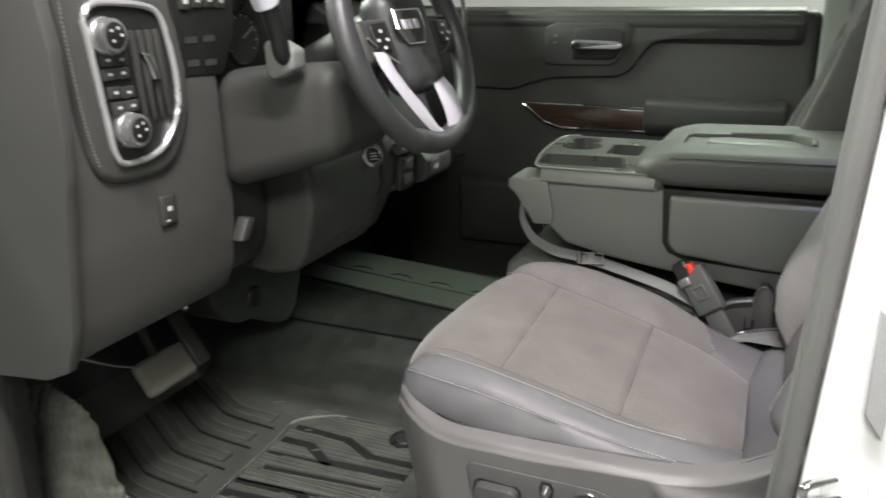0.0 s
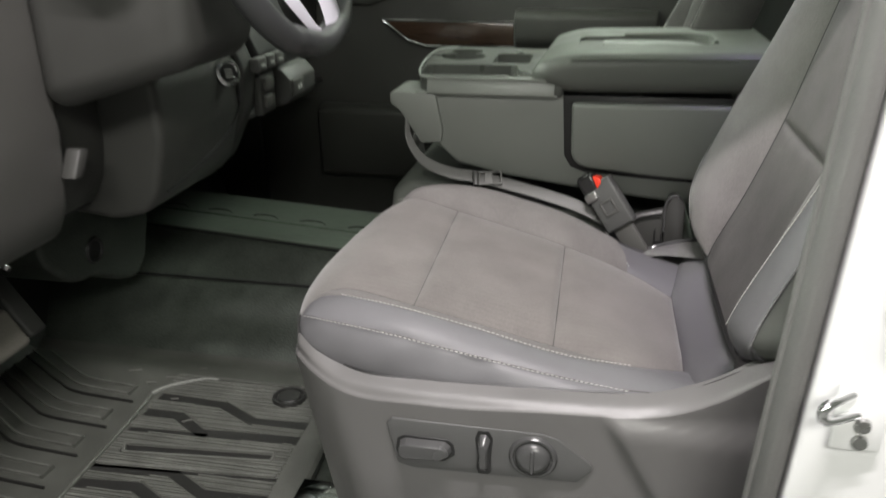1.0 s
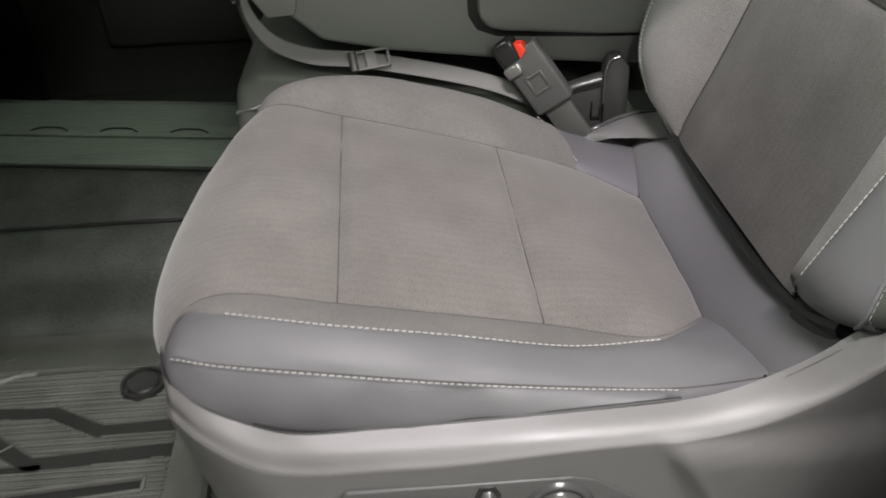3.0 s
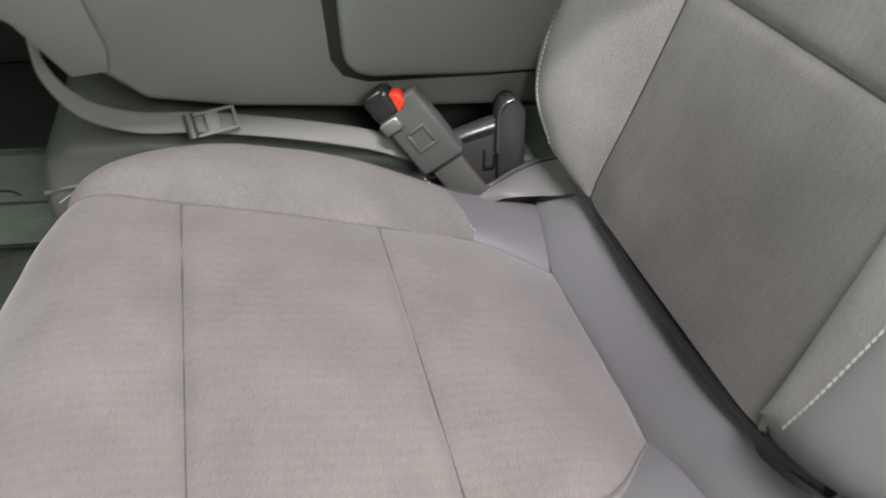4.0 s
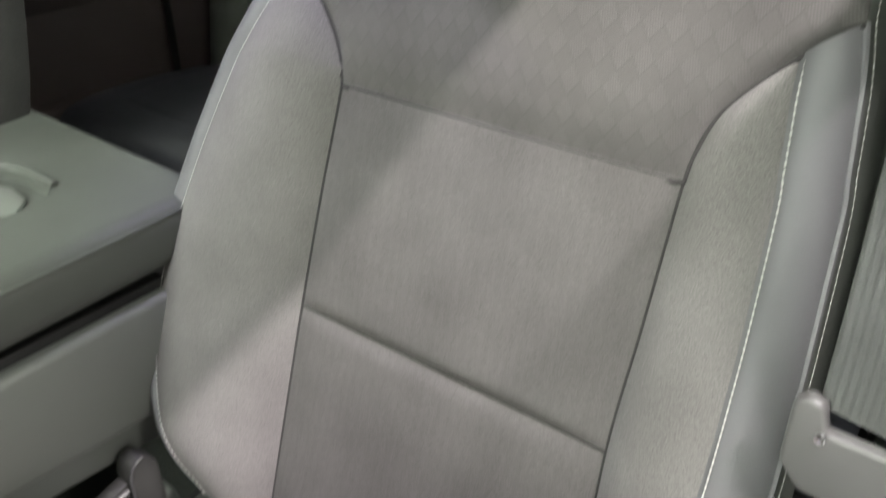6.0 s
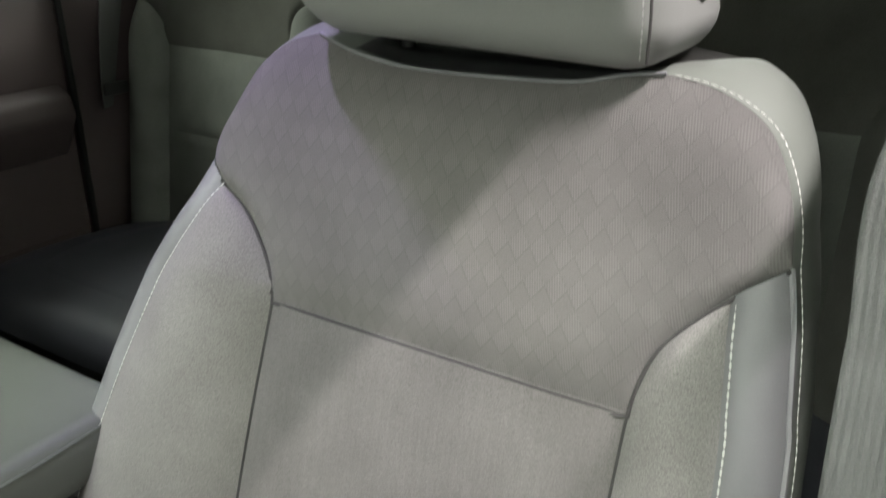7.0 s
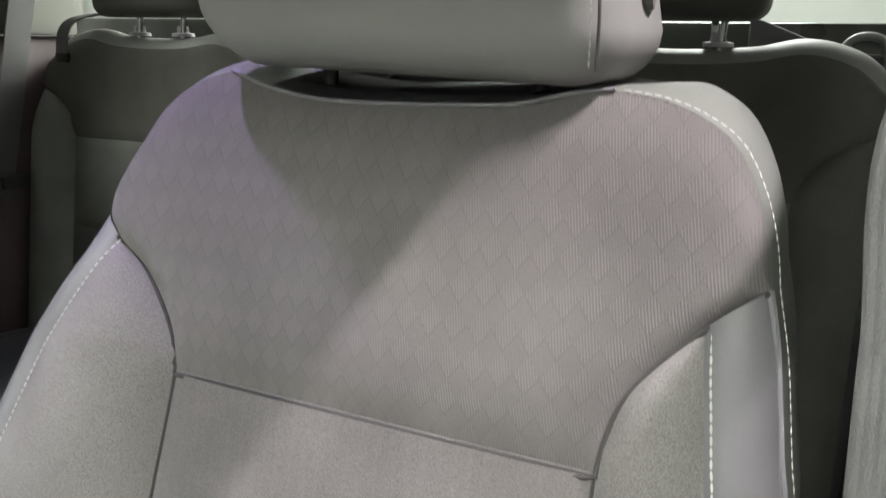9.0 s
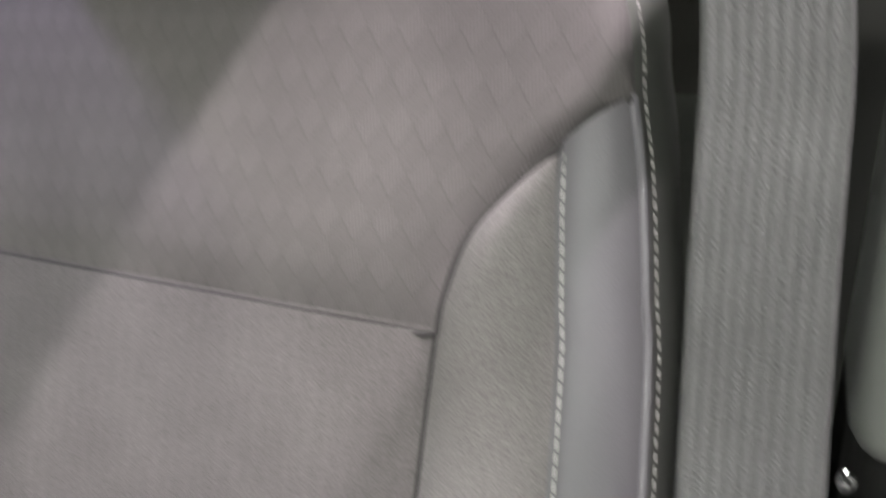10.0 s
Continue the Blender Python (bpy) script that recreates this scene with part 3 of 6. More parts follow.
# ---- front seats ----
def front_seat(name, label, flip=False):
    base = (0.25, 0.985 if flip else 0.0, 0.0)
    seat = thing(name, base, label, "car seat", "front seats")
    turn = Matrix.Translation((-0.09, 0.985, 0)) @ Matrix.Diagonal((1, -1, 1, 1)) if flip else Matrix.Identity(4)

    def add(n, bm, mat, text="", parent=None):
        bm.transform(turn)
        return part(n, bm, mat, parent or seat, text)

    # Passenger bolsters and backrest take the shaded copy of the cloth.
    side_cloth = SHADED_HEATHER if flip else HEATHER
    back_cloth = SHADED_HEATHER if flip else CLOTH_BACK
    yoke_cloth = SHADED_HEATHER if flip else QUILT
    up, fwd = Vector((0, 0, 1)), Vector((-1, 0, 0.3))
    # cushion seams, front bottom to rear
    IO = [(0.035, -0.170, 0.25), (-0.008, -0.170, 0.335), (0.003, -0.166, 0.392), (0.052, -0.168, 0.420), (0.147, -0.173, 0.406), (0.235, -0.169, 0.384), (0.330, -0.165, 0.360), (0.425, -0.182, 0.351), (0.502, -0.112, 0.310)]
    II = [(0.07, 0.185, 0.25), (0.035, 0.19, 0.335), (0.030, 0.195, 0.402), (0.06, 0.197, 0.428), (0.138, 0.189, 0.412), (0.23, 0.176, 0.393), (0.324, 0.158, 0.373), (0.430, 0.166, 0.329), (0.498, 0.113, 0.314)]
    WS = [(0.033, -0.172, 0.25), (-0.007, -0.173, 0.335), (0.010, -0.172, 0.398), (0.060, -0.205, 0.428), (0.1465, -0.231, 0.430), (0.2375, -0.226, 0.408), (0.341, -0.215, 0.377), (0.429, -0.192, 0.356), (0.502, -0.113, 0.311)]
    OE = [(0.030, -0.225, 0.300), (0.008, -0.224, 0.365), (0.017, -0.230, 0.408), (0.062, -0.250, 0.414), (0.142, -0.264, 0.411), (0.235, -0.265, 0.394), (0.335, -0.260, 0.374), (0.425, -0.257, 0.361), (0.505, -0.252, 0.362)]
    OS = [(0.040, -0.236, 0.32), (0.030, -0.240, 0.352), (0.034, -0.248, 0.364), (0.07, -0.264, 0.358), (0.15, -0.276, 0.353), (0.235, -0.2765, 0.353), (0.33, -0.2765, 0.357), (0.42, -0.2745, 0.362), (0.505, -0.266, 0.372)]
    IE = [(0.13, 0.240, 0.25), (0.100, 0.246, 0.33), (0.080, 0.250, 0.385), (0.092, 0.258, 0.418), (0.16, 0.276, 0.425), (0.24, 0.283, 0.406), (0.31, 0.270, 0.390), (0.40, 0.246, 0.358), (0.50, 0.235, 0.328)]
    IB = [(x + 0.01, y + 0.008, max(0.24, z - 0.09)) for x, y, z in IE]

    a, b = spline(IO, 80), spline(II, 80)
    for n, i0, i1, e in (("front_insert", 0, 40, (0, 0.035)), ("middle_insert", 40, 60, (0.09, 0.07)), ("rear_insert", 60, 80, (0.09, 0.10))):
        nose = (lambda s, w: Vector((-0.072 * max(0.0, 1 - s * 1.2) ** 1.1, 0, 0))) if n == "front_insert" else None
        add(n, loft(a[i0:i1 + 1], b[i0:i1 + 1], (i1 - i0) * 3, 28, 0.005 if n == "front_insert" else 0.008, 6, e, up, wrinkle=0.0015, bow=nose), CLOTH, "taupe ribbed cloth panel of the seat cushion")
    add("outer_cloth_strip", loft(spline(IO, 160), spline(WS, 160), 160, 5, 0.002, 3, (0, 0), up), side_cloth)
    add("outer_bolster", loft(WS, OE, 90, 12, 0.0050, 2.6, (0.35, 0), Vector((0, -1, 1)), wrinkle=0.0020), VINYL, "slate vinyl bolster")
    add("cushion_side", loft(OE, OS, 90, 10, 0.0045, 2.5, (0, 0), Vector((0, -1, 0)), wrinkle=0.004), VINYL, "slate vinyl side of the cushion")
    add("inner_bolster", loft(II[:7] + [(0.428, 0.168, 0.326)], IE[:7] + [(0.390, 0.248, 0.360)], 90, 12, 0.019, 2.5, (0, 0), up, wrinkle=0.001), side_cloth, "grey heather cloth bolster")
    add("inner_rear_bolster", loft([(0.428, 0.168, 0.326), (0.466, 0.148, 0.318), (0.497, 0.118, 0.312)], [(0.390, 0.248, 0.360), (0.44, 0.245, 0.340), (0.515, 0.225, 0.326)], 24, 12, 0.006, 2.5, (0, 0), up), VINYL_BACK)
    add("cushion_side", loft(IE, IB, 60, 6, 0.006, 2.5, (0, 0), Vector((0, 1, 0))), VINYL)
    add("cushion_rear", loft([OE[-1], IO[-1], (0.50, 0.0, 0.305), II[-1], (0.515, 0.225, 0.328)], [(0.60, -0.275, 0.402), (0.575, -0.12, 0.352), (0.575, 0.0, 0.345), (0.575, 0.12, 0.348), (0.585, 0.225, 0.358)], 50, 12, 0.006, 3, (0, 0), up), VINYL_BACK, "slate vinyl band behind the cushion")
    add("corner_fold", loft([(0.495, -0.256, 0.366), (0.55, -0.262, 0.383), (0.63, -0.268, 0.41)], [(0.49, -0.281, 0.384), (0.56, -0.275, 0.421), (0.64, -0.270, 0.456)], 20, 6, 0.004, 2.5, (0, 0), Vector((0, -1, 1))), VINYL)
    st = [stitches(WS[3:8], (0, -0.003, 0.0035)), stitches(OE[2:8], (0, -0.003, 0.001)), stitches([(0.428, 0.176, 0.332), (0.41, 0.205, 0.352), (0.385, 0.24, 0.368)], (0.003, 0, 0.004)), stitches([(0.033, 0.205, 0.412), (0.05, 0.23, 0.408), (0.095, 0.247, 0.395)], (-0.006, 0, 0.008))]
    for row in st:
        add("stitching", row, THREAD, "white seam stitching")
    # seat base
    # side cover: stations along the seat, each with its lip, rounded ridge and skirt
    STATIONS = [(0.012, -0.236, 0.385, -0.250, 0.362), (0.040, -0.256, 0.375, -0.275, 0.357), (0.080, -0.270, 0.365, -0.296, 0.347), (0.12, -0.279, 0.361, -0.303, 0.342), (0.18, -0.279, 0.361, -0.305, 0.343), (0.24, -0.279, 0.362, -0.306, 0.344),
                (0.33, -0.279, 0.365, -0.306, 0.350), (0.42, -0.279, 0.370, -0.307, 0.3555), (0.47, -0.277, 0.380, -0.307, 0.364), (0.52, -0.272, 0.400, -0.306, 0.387), (0.56, -0.268, 0.425, -0.304, 0.415), (0.64, -0.264, 0.470, -0.299, 0.475)]
    curves = [[], [], [], [], [], [], []]
    for x, ly, lz, ry, rz in STATIONS:
        xb = x + 0.05 * max(0.0, 1 - x / 0.15)
        by, bz = min(-0.25, ry + 0.016), 0.12 + max(0.0, x - 0.5) * 0.6
        curves[0].append((x, ly, lz))
        curves[1].append((x, ly * 0.45 + ry * 0.55, lz * 0.52 + rz * 0.48 + 0.001))
        curves[2].append((x, ry + 0.0045, rz + 0.0035))
        curves[3].append((x, ry, rz - 0.0015))
        curves[4].append((x, ry - 0.0012, rz - 0.010))
        curves[5].append((x * 0.5 + xb * 0.5, ry * 0.5 + by * 0.5 - 0.004, rz * 0.5 + bz * 0.5))
        curves[6].append((xb, by, bz))
    lanes = [spline(c, 140) for c in curves]
    val = bmesh.new()
    rows = [[val.verts.new(p) for p in spline([lane[i] for lane in lanes], 48)] for i in range(141)]
    for A, B in zip(rows, rows[1:]):
        for j in range(48):
            val.faces.new((A[j], B[j], B[j + 1], A[j + 1]))
    val = joined(val, loft([c[0] for c in curves], [(0.0, -0.200, 0.396), (0.0, -0.200, 0.386), (0.001, -0.201, 0.376), (0.002, -0.202, 0.370), (0.006, -0.205, 0.358), (0.028, -0.205, 0.24), (0.050, -0.205, 0.12)], 48, 8, 0.003, 2, (0, 0), Vector((-1, -0.5, 0))))
    bmesh.ops.remove_doubles(val, verts=val.verts, dist=0.0004)
    for v in val.verts:
        # the rear of the cover stands proud behind a slanting crease
        d = (v.co.x - 0.400) * 0.872 + (v.co.z - 0.340) * 0.49
        q = min(1.0, max(0.0, d / 0.016))
        low = min(1.0, max(0.0, (0.360 - v.co.z) / 0.022))
        v.co.y -= 0.011 * q * q * (3 - 2 * q) * low * low * (3 - 2 * low)
    add("valance", val, PLASTIC, "grey moulded plastic seat side cover")
    # Black cord along the lip draws the shadow between cushion and cover.
    add("gap_shade", tube(spline([(x, ly + 0.002, lz - 0.0006) for x, ly, lz, ry, rz in STATIONS[2:8]], 60), 0.0018, 6), BLACK, "black cord for the shade between cushion and side cover")
    # Added filler box, black like the dark hollow under the bolster.
    add("bolster_hollow_fill", rbox((0.552, -0.275, 0.25), (0.74, -0.16, 0.386), 0.020, 4), BLACK)
    plate = [(0.143, 0.314), (0.150, 0.3225), (0.330, 0.3225), (0.350, 0.317), (0.390, 0.286), (0.389, 0.278), (0.373, 0.260), (0.174, 0.254), (0.156, 0.259)]
    add("switch_plate", prism(plate, "y", -0.3085, -0.298, 0.002), PLATE, "dark switch plate")
    SW1 = [(0.156, 0.282), (0.159, 0.294), (0.167, 0.299), (0.217, 0.299), (0.224, 0.293), (0.226, 0.282), (0.213, 0.271), (0.166, 0.267), (0.159, 0.272)]
    SW2 = [(0.2535, 0.306), (0.257, 0.317), (0.266, 0.318), (0.2715, 0.308), (0.2695, 0.285), (0.270, 0.264), (0.266, 0.2595), (0.258, 0.2595), (0.255, 0.268), (0.2565, 0.285)]
    for shape, name, text, crown in ((SW1, "cushion_switch", "grey slide switch", 0.62), (SW2, "recline_switch", "grey upright recline switch", 0.55)):
        cx, cz = sum(p[0] for p in shape) / len(shape), sum(p[1] for p in shape) / len(shape)
        grown = [(x + (0.0016 if x > cx else -0.0016), z + (0.0016 if z > cz else -0.0016)) for x, z in shape]
        body = prism(shape, "y", -0.322, -0.304, 0, 1)
        for v in body.verts:
            if v.co.y < -0.31:
                v.co.z = cz + (v.co.z - cz) * crown + 0.002
                v.co.x = cx + (v.co.x - cx) * (0.86 if name == "cushion_switch" else 0.55)
        bmesh.ops.bevel(body, geom=body.edges[:], offset=0.0016, segments=3, profile=0.5, affect="EDGES", clamp_overlap=True)
        sw = add(name, body, SWITCH, text)
        # Black plate round each switch paints the dark of its recess.
        add("recess", prism(grown, "y", -0.3094, -0.304, 0.0004, 1), BLACK, "black plate for the recess shade round the switch", sw)
    dial = add("lumbar_dial", lathe([(0, 0.012), (0.010, 0.0115), (0.017, 0.009), (0.0205, 0.004), (0.021, 0.001), (0.0225, 0.001), (0.0235, 0.004), (0.0262, 0.004), (0.0285, 0.001), (0.029, -0.001)], facing((0.3205, -0.3085, 0.290), (0, -1, 0)), 48), SWITCH, "round lumbar dial")
    add("grip", rbox((0.3180, -0.3225, 0.2745), (0.3230, -0.314, 0.3055), 0.0022, 3), SWITCH, "", dial)
    for x0, x1, y0 in ((-0.04, 0.55, -0.17), (-0.04, 0.55, 0.17)):
        # Passenger tracks: black for steel, their dimness put into the colour.
        add("seat_rail", rbox((x0, y0 - 0.025, 0.02), (x1, y0 + 0.025, 0.075), 0.006), BLACK if flip else STEEL, "seat track")
        add("track_lip", rbox((x0 - 0.002, y0 - 0.030, 0.072), (x0 + 0.09, y0 + 0.030, 0.078), 0.002), BLACK if flip else CHROME, "lip of the seat track")
    add("seat_pan", rbox((0.07, -0.24, 0.08), (0.6, 0.25, 0.25), 0.02), BLACK)
    # backrest seams, bottom to top
    BI = [(0.552, 0.158, 0.372), (0.563, 0.163, 0.40), (0.600, 0.173, 0.48), (0.640, 0.176, 0.592), (0.668, 0.168, 0.70), (0.693, 0.1575, 0.800)]
    BO = [(0.556, -0.168, 0.376), (0.567, -0.166, 0.40), (0.600, -0.156, 0.48), (0.639, -0.146, 0.598), (0.667, -0.148, 0.70), (0.693, -0.150, 0.801)]
    SHS, SHE, JUN, JUNR = (0.717, 0.227, 0.885), (0.726, 0.244, 0.902), (0.718, -0.197, 0.888), (0.727, -0.226, 0.911)
    CURVE_IN = [(0.699, 0.162, 0.820), (0.705, 0.174, 0.841), (0.711, 0.196, 0.867)]
    CURVE_OUT = [(0.699, -0.153, 0.823), (0.705, -0.160, 0.845), (0.711, -0.174, 0.864)]
    BIX = BI + CURVE_IN + [SHS]
    BOX = BO + CURVE_OUT + [JUN]
    BE = [(0.548, 0.172, 0.378), (0.527, 0.222, 0.405), (0.532, 0.285, 0.46), (0.586, 0.326, 0.58), (0.634, 0.312, 0.69), (0.672, 0.280, 0.79), (0.683, 0.262, 0.825), (0.693, 0.246, 0.852), (0.703, 0.235, 0.871), SHS]
    WB = [(0.552, -0.172, 0.390), (0.533, -0.208, 0.435), (0.549, -0.217, 0.487), (0.598, -0.223, 0.60), (0.645, -0.218, 0.70), (0.682, -0.210, 0.80), (0.690, -0.2065, 0.826), (0.699, -0.203, 0.849), (0.708, -0.1995, 0.869), JUN]
    PB = [(0.556, -0.262, 0.418), (0.546, -0.283, 0.447), (0.562, -0.275, 0.492), (0.613, -0.265, 0.60), (0.660, -0.2565, 0.70), (0.692, -0.2475, 0.80), (0.701, -0.243, 0.826), (0.709, -0.239, 0.851), (0.717, -0.234, 0.880), JUNR]
    SIDE_IN = [SHE, (0.737, 0.235, 0.930), (0.748, 0.228, 0.954), (0.758, 0.211, 0.981), (0.765, 0.184, 1.0005), (0.768, 0.155, 1.0085)]
    BROW = [(0.768, 0.155, 1.0085), (0.764, 0.120, 0.998), (0.762, 0.075, 0.9915), (0.761, 0.025, 0.991), (0.7615, -0.025, 0.9925), (0.763, -0.068, 0.995), (0.766, -0.101, 1.0025), (0.767, -0.128, 1.0065)]
    SIDE_OUT = [(0.767, -0.128, 1.0065), (0.766, -0.154, 1.003), (0.763, -0.178, 0.9945), (0.757, -0.198, 0.981), (0.748, -0.2125, 0.958), (0.738, -0.2215, 0.933), JUNR]
    LOW = even([SHE, SHS] + CURVE_IN[::-1] + [BI[-1]], 14) + even([BI[-1], (0.6925, 0.05, 0.8005), (0.6925, -0.05, 0.8005), BO[-1]], 24)[1:] + even([BO[-1]] + CURVE_OUT + [JUN, JUNR], 14)[1:]
    TOP = even(SIDE_IN, 14) + even(BROW, 24)[1:] + even(SIDE_OUT, 14)[1:]
    a, b = spline(BO, 100), spline(BI, 100)
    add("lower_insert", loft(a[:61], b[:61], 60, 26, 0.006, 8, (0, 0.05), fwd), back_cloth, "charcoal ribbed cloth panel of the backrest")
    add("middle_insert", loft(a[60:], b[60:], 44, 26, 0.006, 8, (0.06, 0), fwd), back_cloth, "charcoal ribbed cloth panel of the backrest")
    ybm = loft(LOW, TOP, 130, 34, 0.012, 6, (0, 0), fwd)
    for _ in range(40):
        bmesh.ops.smooth_vert(ybm, verts=[v for v in ybm.verts if not v.is_boundary], factor=0.5, use_axis_x=True, use_axis_y=True, use_axis_z=True)
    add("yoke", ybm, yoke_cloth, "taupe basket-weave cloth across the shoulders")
    add("inner_bolster", loft(BIX, BE, 80, 14, 0.026, 2.2, (0, 0), fwd), side_cloth, "grey heather cloth bolster")
    add("outer_bolster", loft(BOX, WB, 80, 12, 0.010, 2.2, (0, 0), fwd), side_cloth, "grey heather cloth bolster")
    add("vinyl_strip", loft(WB, PB, 80, 10, 0.0065, 2.5, (0, 0), Vector((-1, -0.5, 0))), VINYL_BACK, "slate vinyl edge of the backrest")
    add("bolster_foot", loft([BO[0], WB[0], WB[1], PB[1], PB[0]], [(0.60, -0.150, 0.385), (0.60, -0.17, 0.385), (0.60, -0.21, 0.395), (0.60, -0.262, 0.405), (0.60, -0.262, 0.410)], 20, 6, 0.004, 2.2, (0, 0), Vector((0, 0, -1))), VINYL)
    BS = [(x + 0.008 * k, y + 0.020 * k, z + 0.003 * k) for k, (x, y, z) in zip((0.1, 0.4, 0.8, 1, 1, 1, 1, 1, 1), BE)] + [SHE]
    # On the passenger side the shaded cloth also replaces this vinyl and the gusset's.
    add("inner_vinyl_strip", loft(BE, BS, 80, 8, 0.005, 2.5, (0, 0), Vector((-1, 0.5, 0))), SHADED_HEATHER if flip else VINYL, "slate vinyl edge of the backrest")
    RIM = [tuple(p) for p in even(PB, 40)[:-1] + even(SIDE_OUT[::-1], 20)[:-1] + even(BROW[::-1], 24)[:-1] + even(SIDE_IN[::-1], 20)[:-1] + even(BS[::-1], 40)]
    REAR = []
    for x, y, z in RIM:
        k = min(1, max(0, (z - 0.4) / 0.6))
        hem = min(1.0, max(0.0, (abs(y) - 0.09) / 0.08))
        REAR.append((x + 0.110 - 0.01 * k, y * (1.01 if y > 0 else 0.982), z + (0.008 * hem - 0.030 * (1 - hem)) * k))
    add("gusset", loft(RIM, REAR, 280, 10, 0.007, 2.4, (0, 0), Vector((0.75, 0, 0.7)), away=True), SHADED_HEATHER if flip else VINYL_EDGE, "grey vinyl side and top of the backrest")
    half = len(REAR) // 2
    add("back_panel", loft(REAR[:half + 1], REAR[::-1][:half + 1], 40, 14, 0.01, 3, (0, 0), Vector((1, 0, 0))), PLASTIC_MID)
    # Black cord under the backrest stands for the shade behind the cushion.
    add("backrest_gap_shade", tube(even([(0.566, -0.235, 0.392), (0.560, -0.168, 0.368), (0.556, 0.0, 0.361), (0.556, 0.158, 0.364), (0.548, 0.20, 0.376)], 40), 0.008, 8), BLACK, "black cord for the shade below the backrest")
    cords = [tube(even(PB, 70), 0.0022, 6)]
    add("piping", joined(*cords), VINYL)
    sts = [stitches(WB[1:], (-0.003, -0.004, 0), length=0.0048, r=0.00085), stitches([tuple(p) for p in even(PB[1:], 40)[:-1] + even(SIDE_OUT[::-1], 20)], (-0.001, -0.0048, 0.001), r=0.00036), stitches(BE[1:], (-0.003, -0.004, 0.001)), stitches(BE[1:], (-0.001, 0.006, 0.002), r=0.0004)]
    for row in sts:
        add("stitching", row, THREAD, "white seam stitching")
    # Dark cords laid in the seams paint the shade of their creases.
    for line, r in ((BIX, 0.0015), (BOX, 0.0015), ([(x - 0.0012, y, z - 0.0008) for x, y, z in LOW[1:]], 0.0018), ([BO[3], (0.6395, 0.015, 0.595), BI[3]], 0.0012)):
        add("seam", tube(even(line, 70), r, 6), SEAM)
    for line in (IO, II, [IO[4], II[4]], [IO[6], II[6]], [IO[8], II[8]], OE[2:]):
        add("seam", tube(even(line, 70), 0.0008, 6), SEAM_SOFT)
    add("seam_backing", tube(even([(x + 0.0055, y, z + 0.0005) for x, y, z in LOW[14:39]], 40), 0.0060, 8), CLOTH_BACK)
    add("brow_lip", tube(even([(x - 0.0012, y, z + 0.0012) for x, y, z in BROW], 60), 0.0014, 6), VINYL)
    # Black sheet added behind the brow; it paints the headrest's shade.
    add("headrest_shade", loft([(x + 0.004, y, z + 0.0025) for x, y, z in BROW[1:-1]], [(x + 0.085, y, z + 0.012) for x, y, z in BROW[1:-1]], 40, 6, 0.001, 2, (0, 0), up), BLACK, "black sheet for the shade under the headrest")
    # headrest on two posts
    hb = rbox((0.706, -0.139, 1.008), (0.850, 0.163, 1.25), 0.033, 6)
    for v in hb.verts:
        low = max(0.0, 1 - (v.co.z - 1.02) / 0.09)
        v.co.z += 0.9 * max(0.0, v.co.y - 0.09) ** 1.6 * low
        v.co.y -= (0.010 if v.co.y > 0.015 else 0.003) * (v.co.y - 0.015) / 0.157 * low ** 2
        v.co.y += 0.16 * max(0.0, v.co.z - 1.06) * max(0.0, (0.0 - v.co.y) / 0.139) ** 3
        v.co.x -= (v.co.z - 1.07) * 0.30 - 0.5 * (v.co.y - 0.015) ** 2
    head = add("headrest", hb, VINYL_GREEN, "grey vinyl headrest")
    add("seam", stitches([(0.7305, -0.122, 1.020), (0.7180, -0.1255, 1.045), (0.7100, -0.1262, 1.07), (0.6975, -0.1265, 1.11), (0.680, -0.126, 1.17), (0.668, -0.125, 1.21)], (-0.0052, -0.001, 0), r=0.0007), THREAD, "white seam stitching", head)
    add("seam_line", tube(even([(0.7310, -0.1255, 1.018), (0.7195, -0.1290, 1.045), (0.7115, -0.1297, 1.07), (0.6990, -0.1300, 1.11), (0.6815, -0.1295, 1.17), (0.6695, -0.1285, 1.21)], 40), 0.0010, 6), SEAM_SOFT, "", head)
    rel = add("release_button", lathe([(0, 0.0015), (0.010, 0.001), (0.0155, 0.0005), (0.016, -0.006)], facing((0.800, -0.1355, 1.072), (0.15, -1, 0)), 32), BLACK, "round black release button", head)
    add("ring", lathe([(0.0155, 0.0), (0.0165, 0.0035), (0.0190, 0.0035), (0.0205, 0.0), (0.0205, -0.006)], facing((0.800, -0.1355, 1.072), (0.15, -1, 0)), 36), PLASTIC_MID, "dark ring round the button", rel)
    for y in (-0.070, 0.092):
        add("headrest_post", tube([(0.800, y, 0.98), (0.803, y, 1.05)], 0.006, 12), BLACK)
    return seat


front_seat("driver_seat", "taupe cloth and slate vinyl power driver seat with headrest")
front_seat("front_passenger_seat", "grey cloth and vinyl front passenger seat with headrest", True)

# ---- centre seat with its backrest folded down as a console ----
con = thing("folding_console", (0.3, 0.49, 0.25), "folded-down grey centre armrest with cup holders and padded lid", "console")
Y0, Y1 = 0.325, 0.70


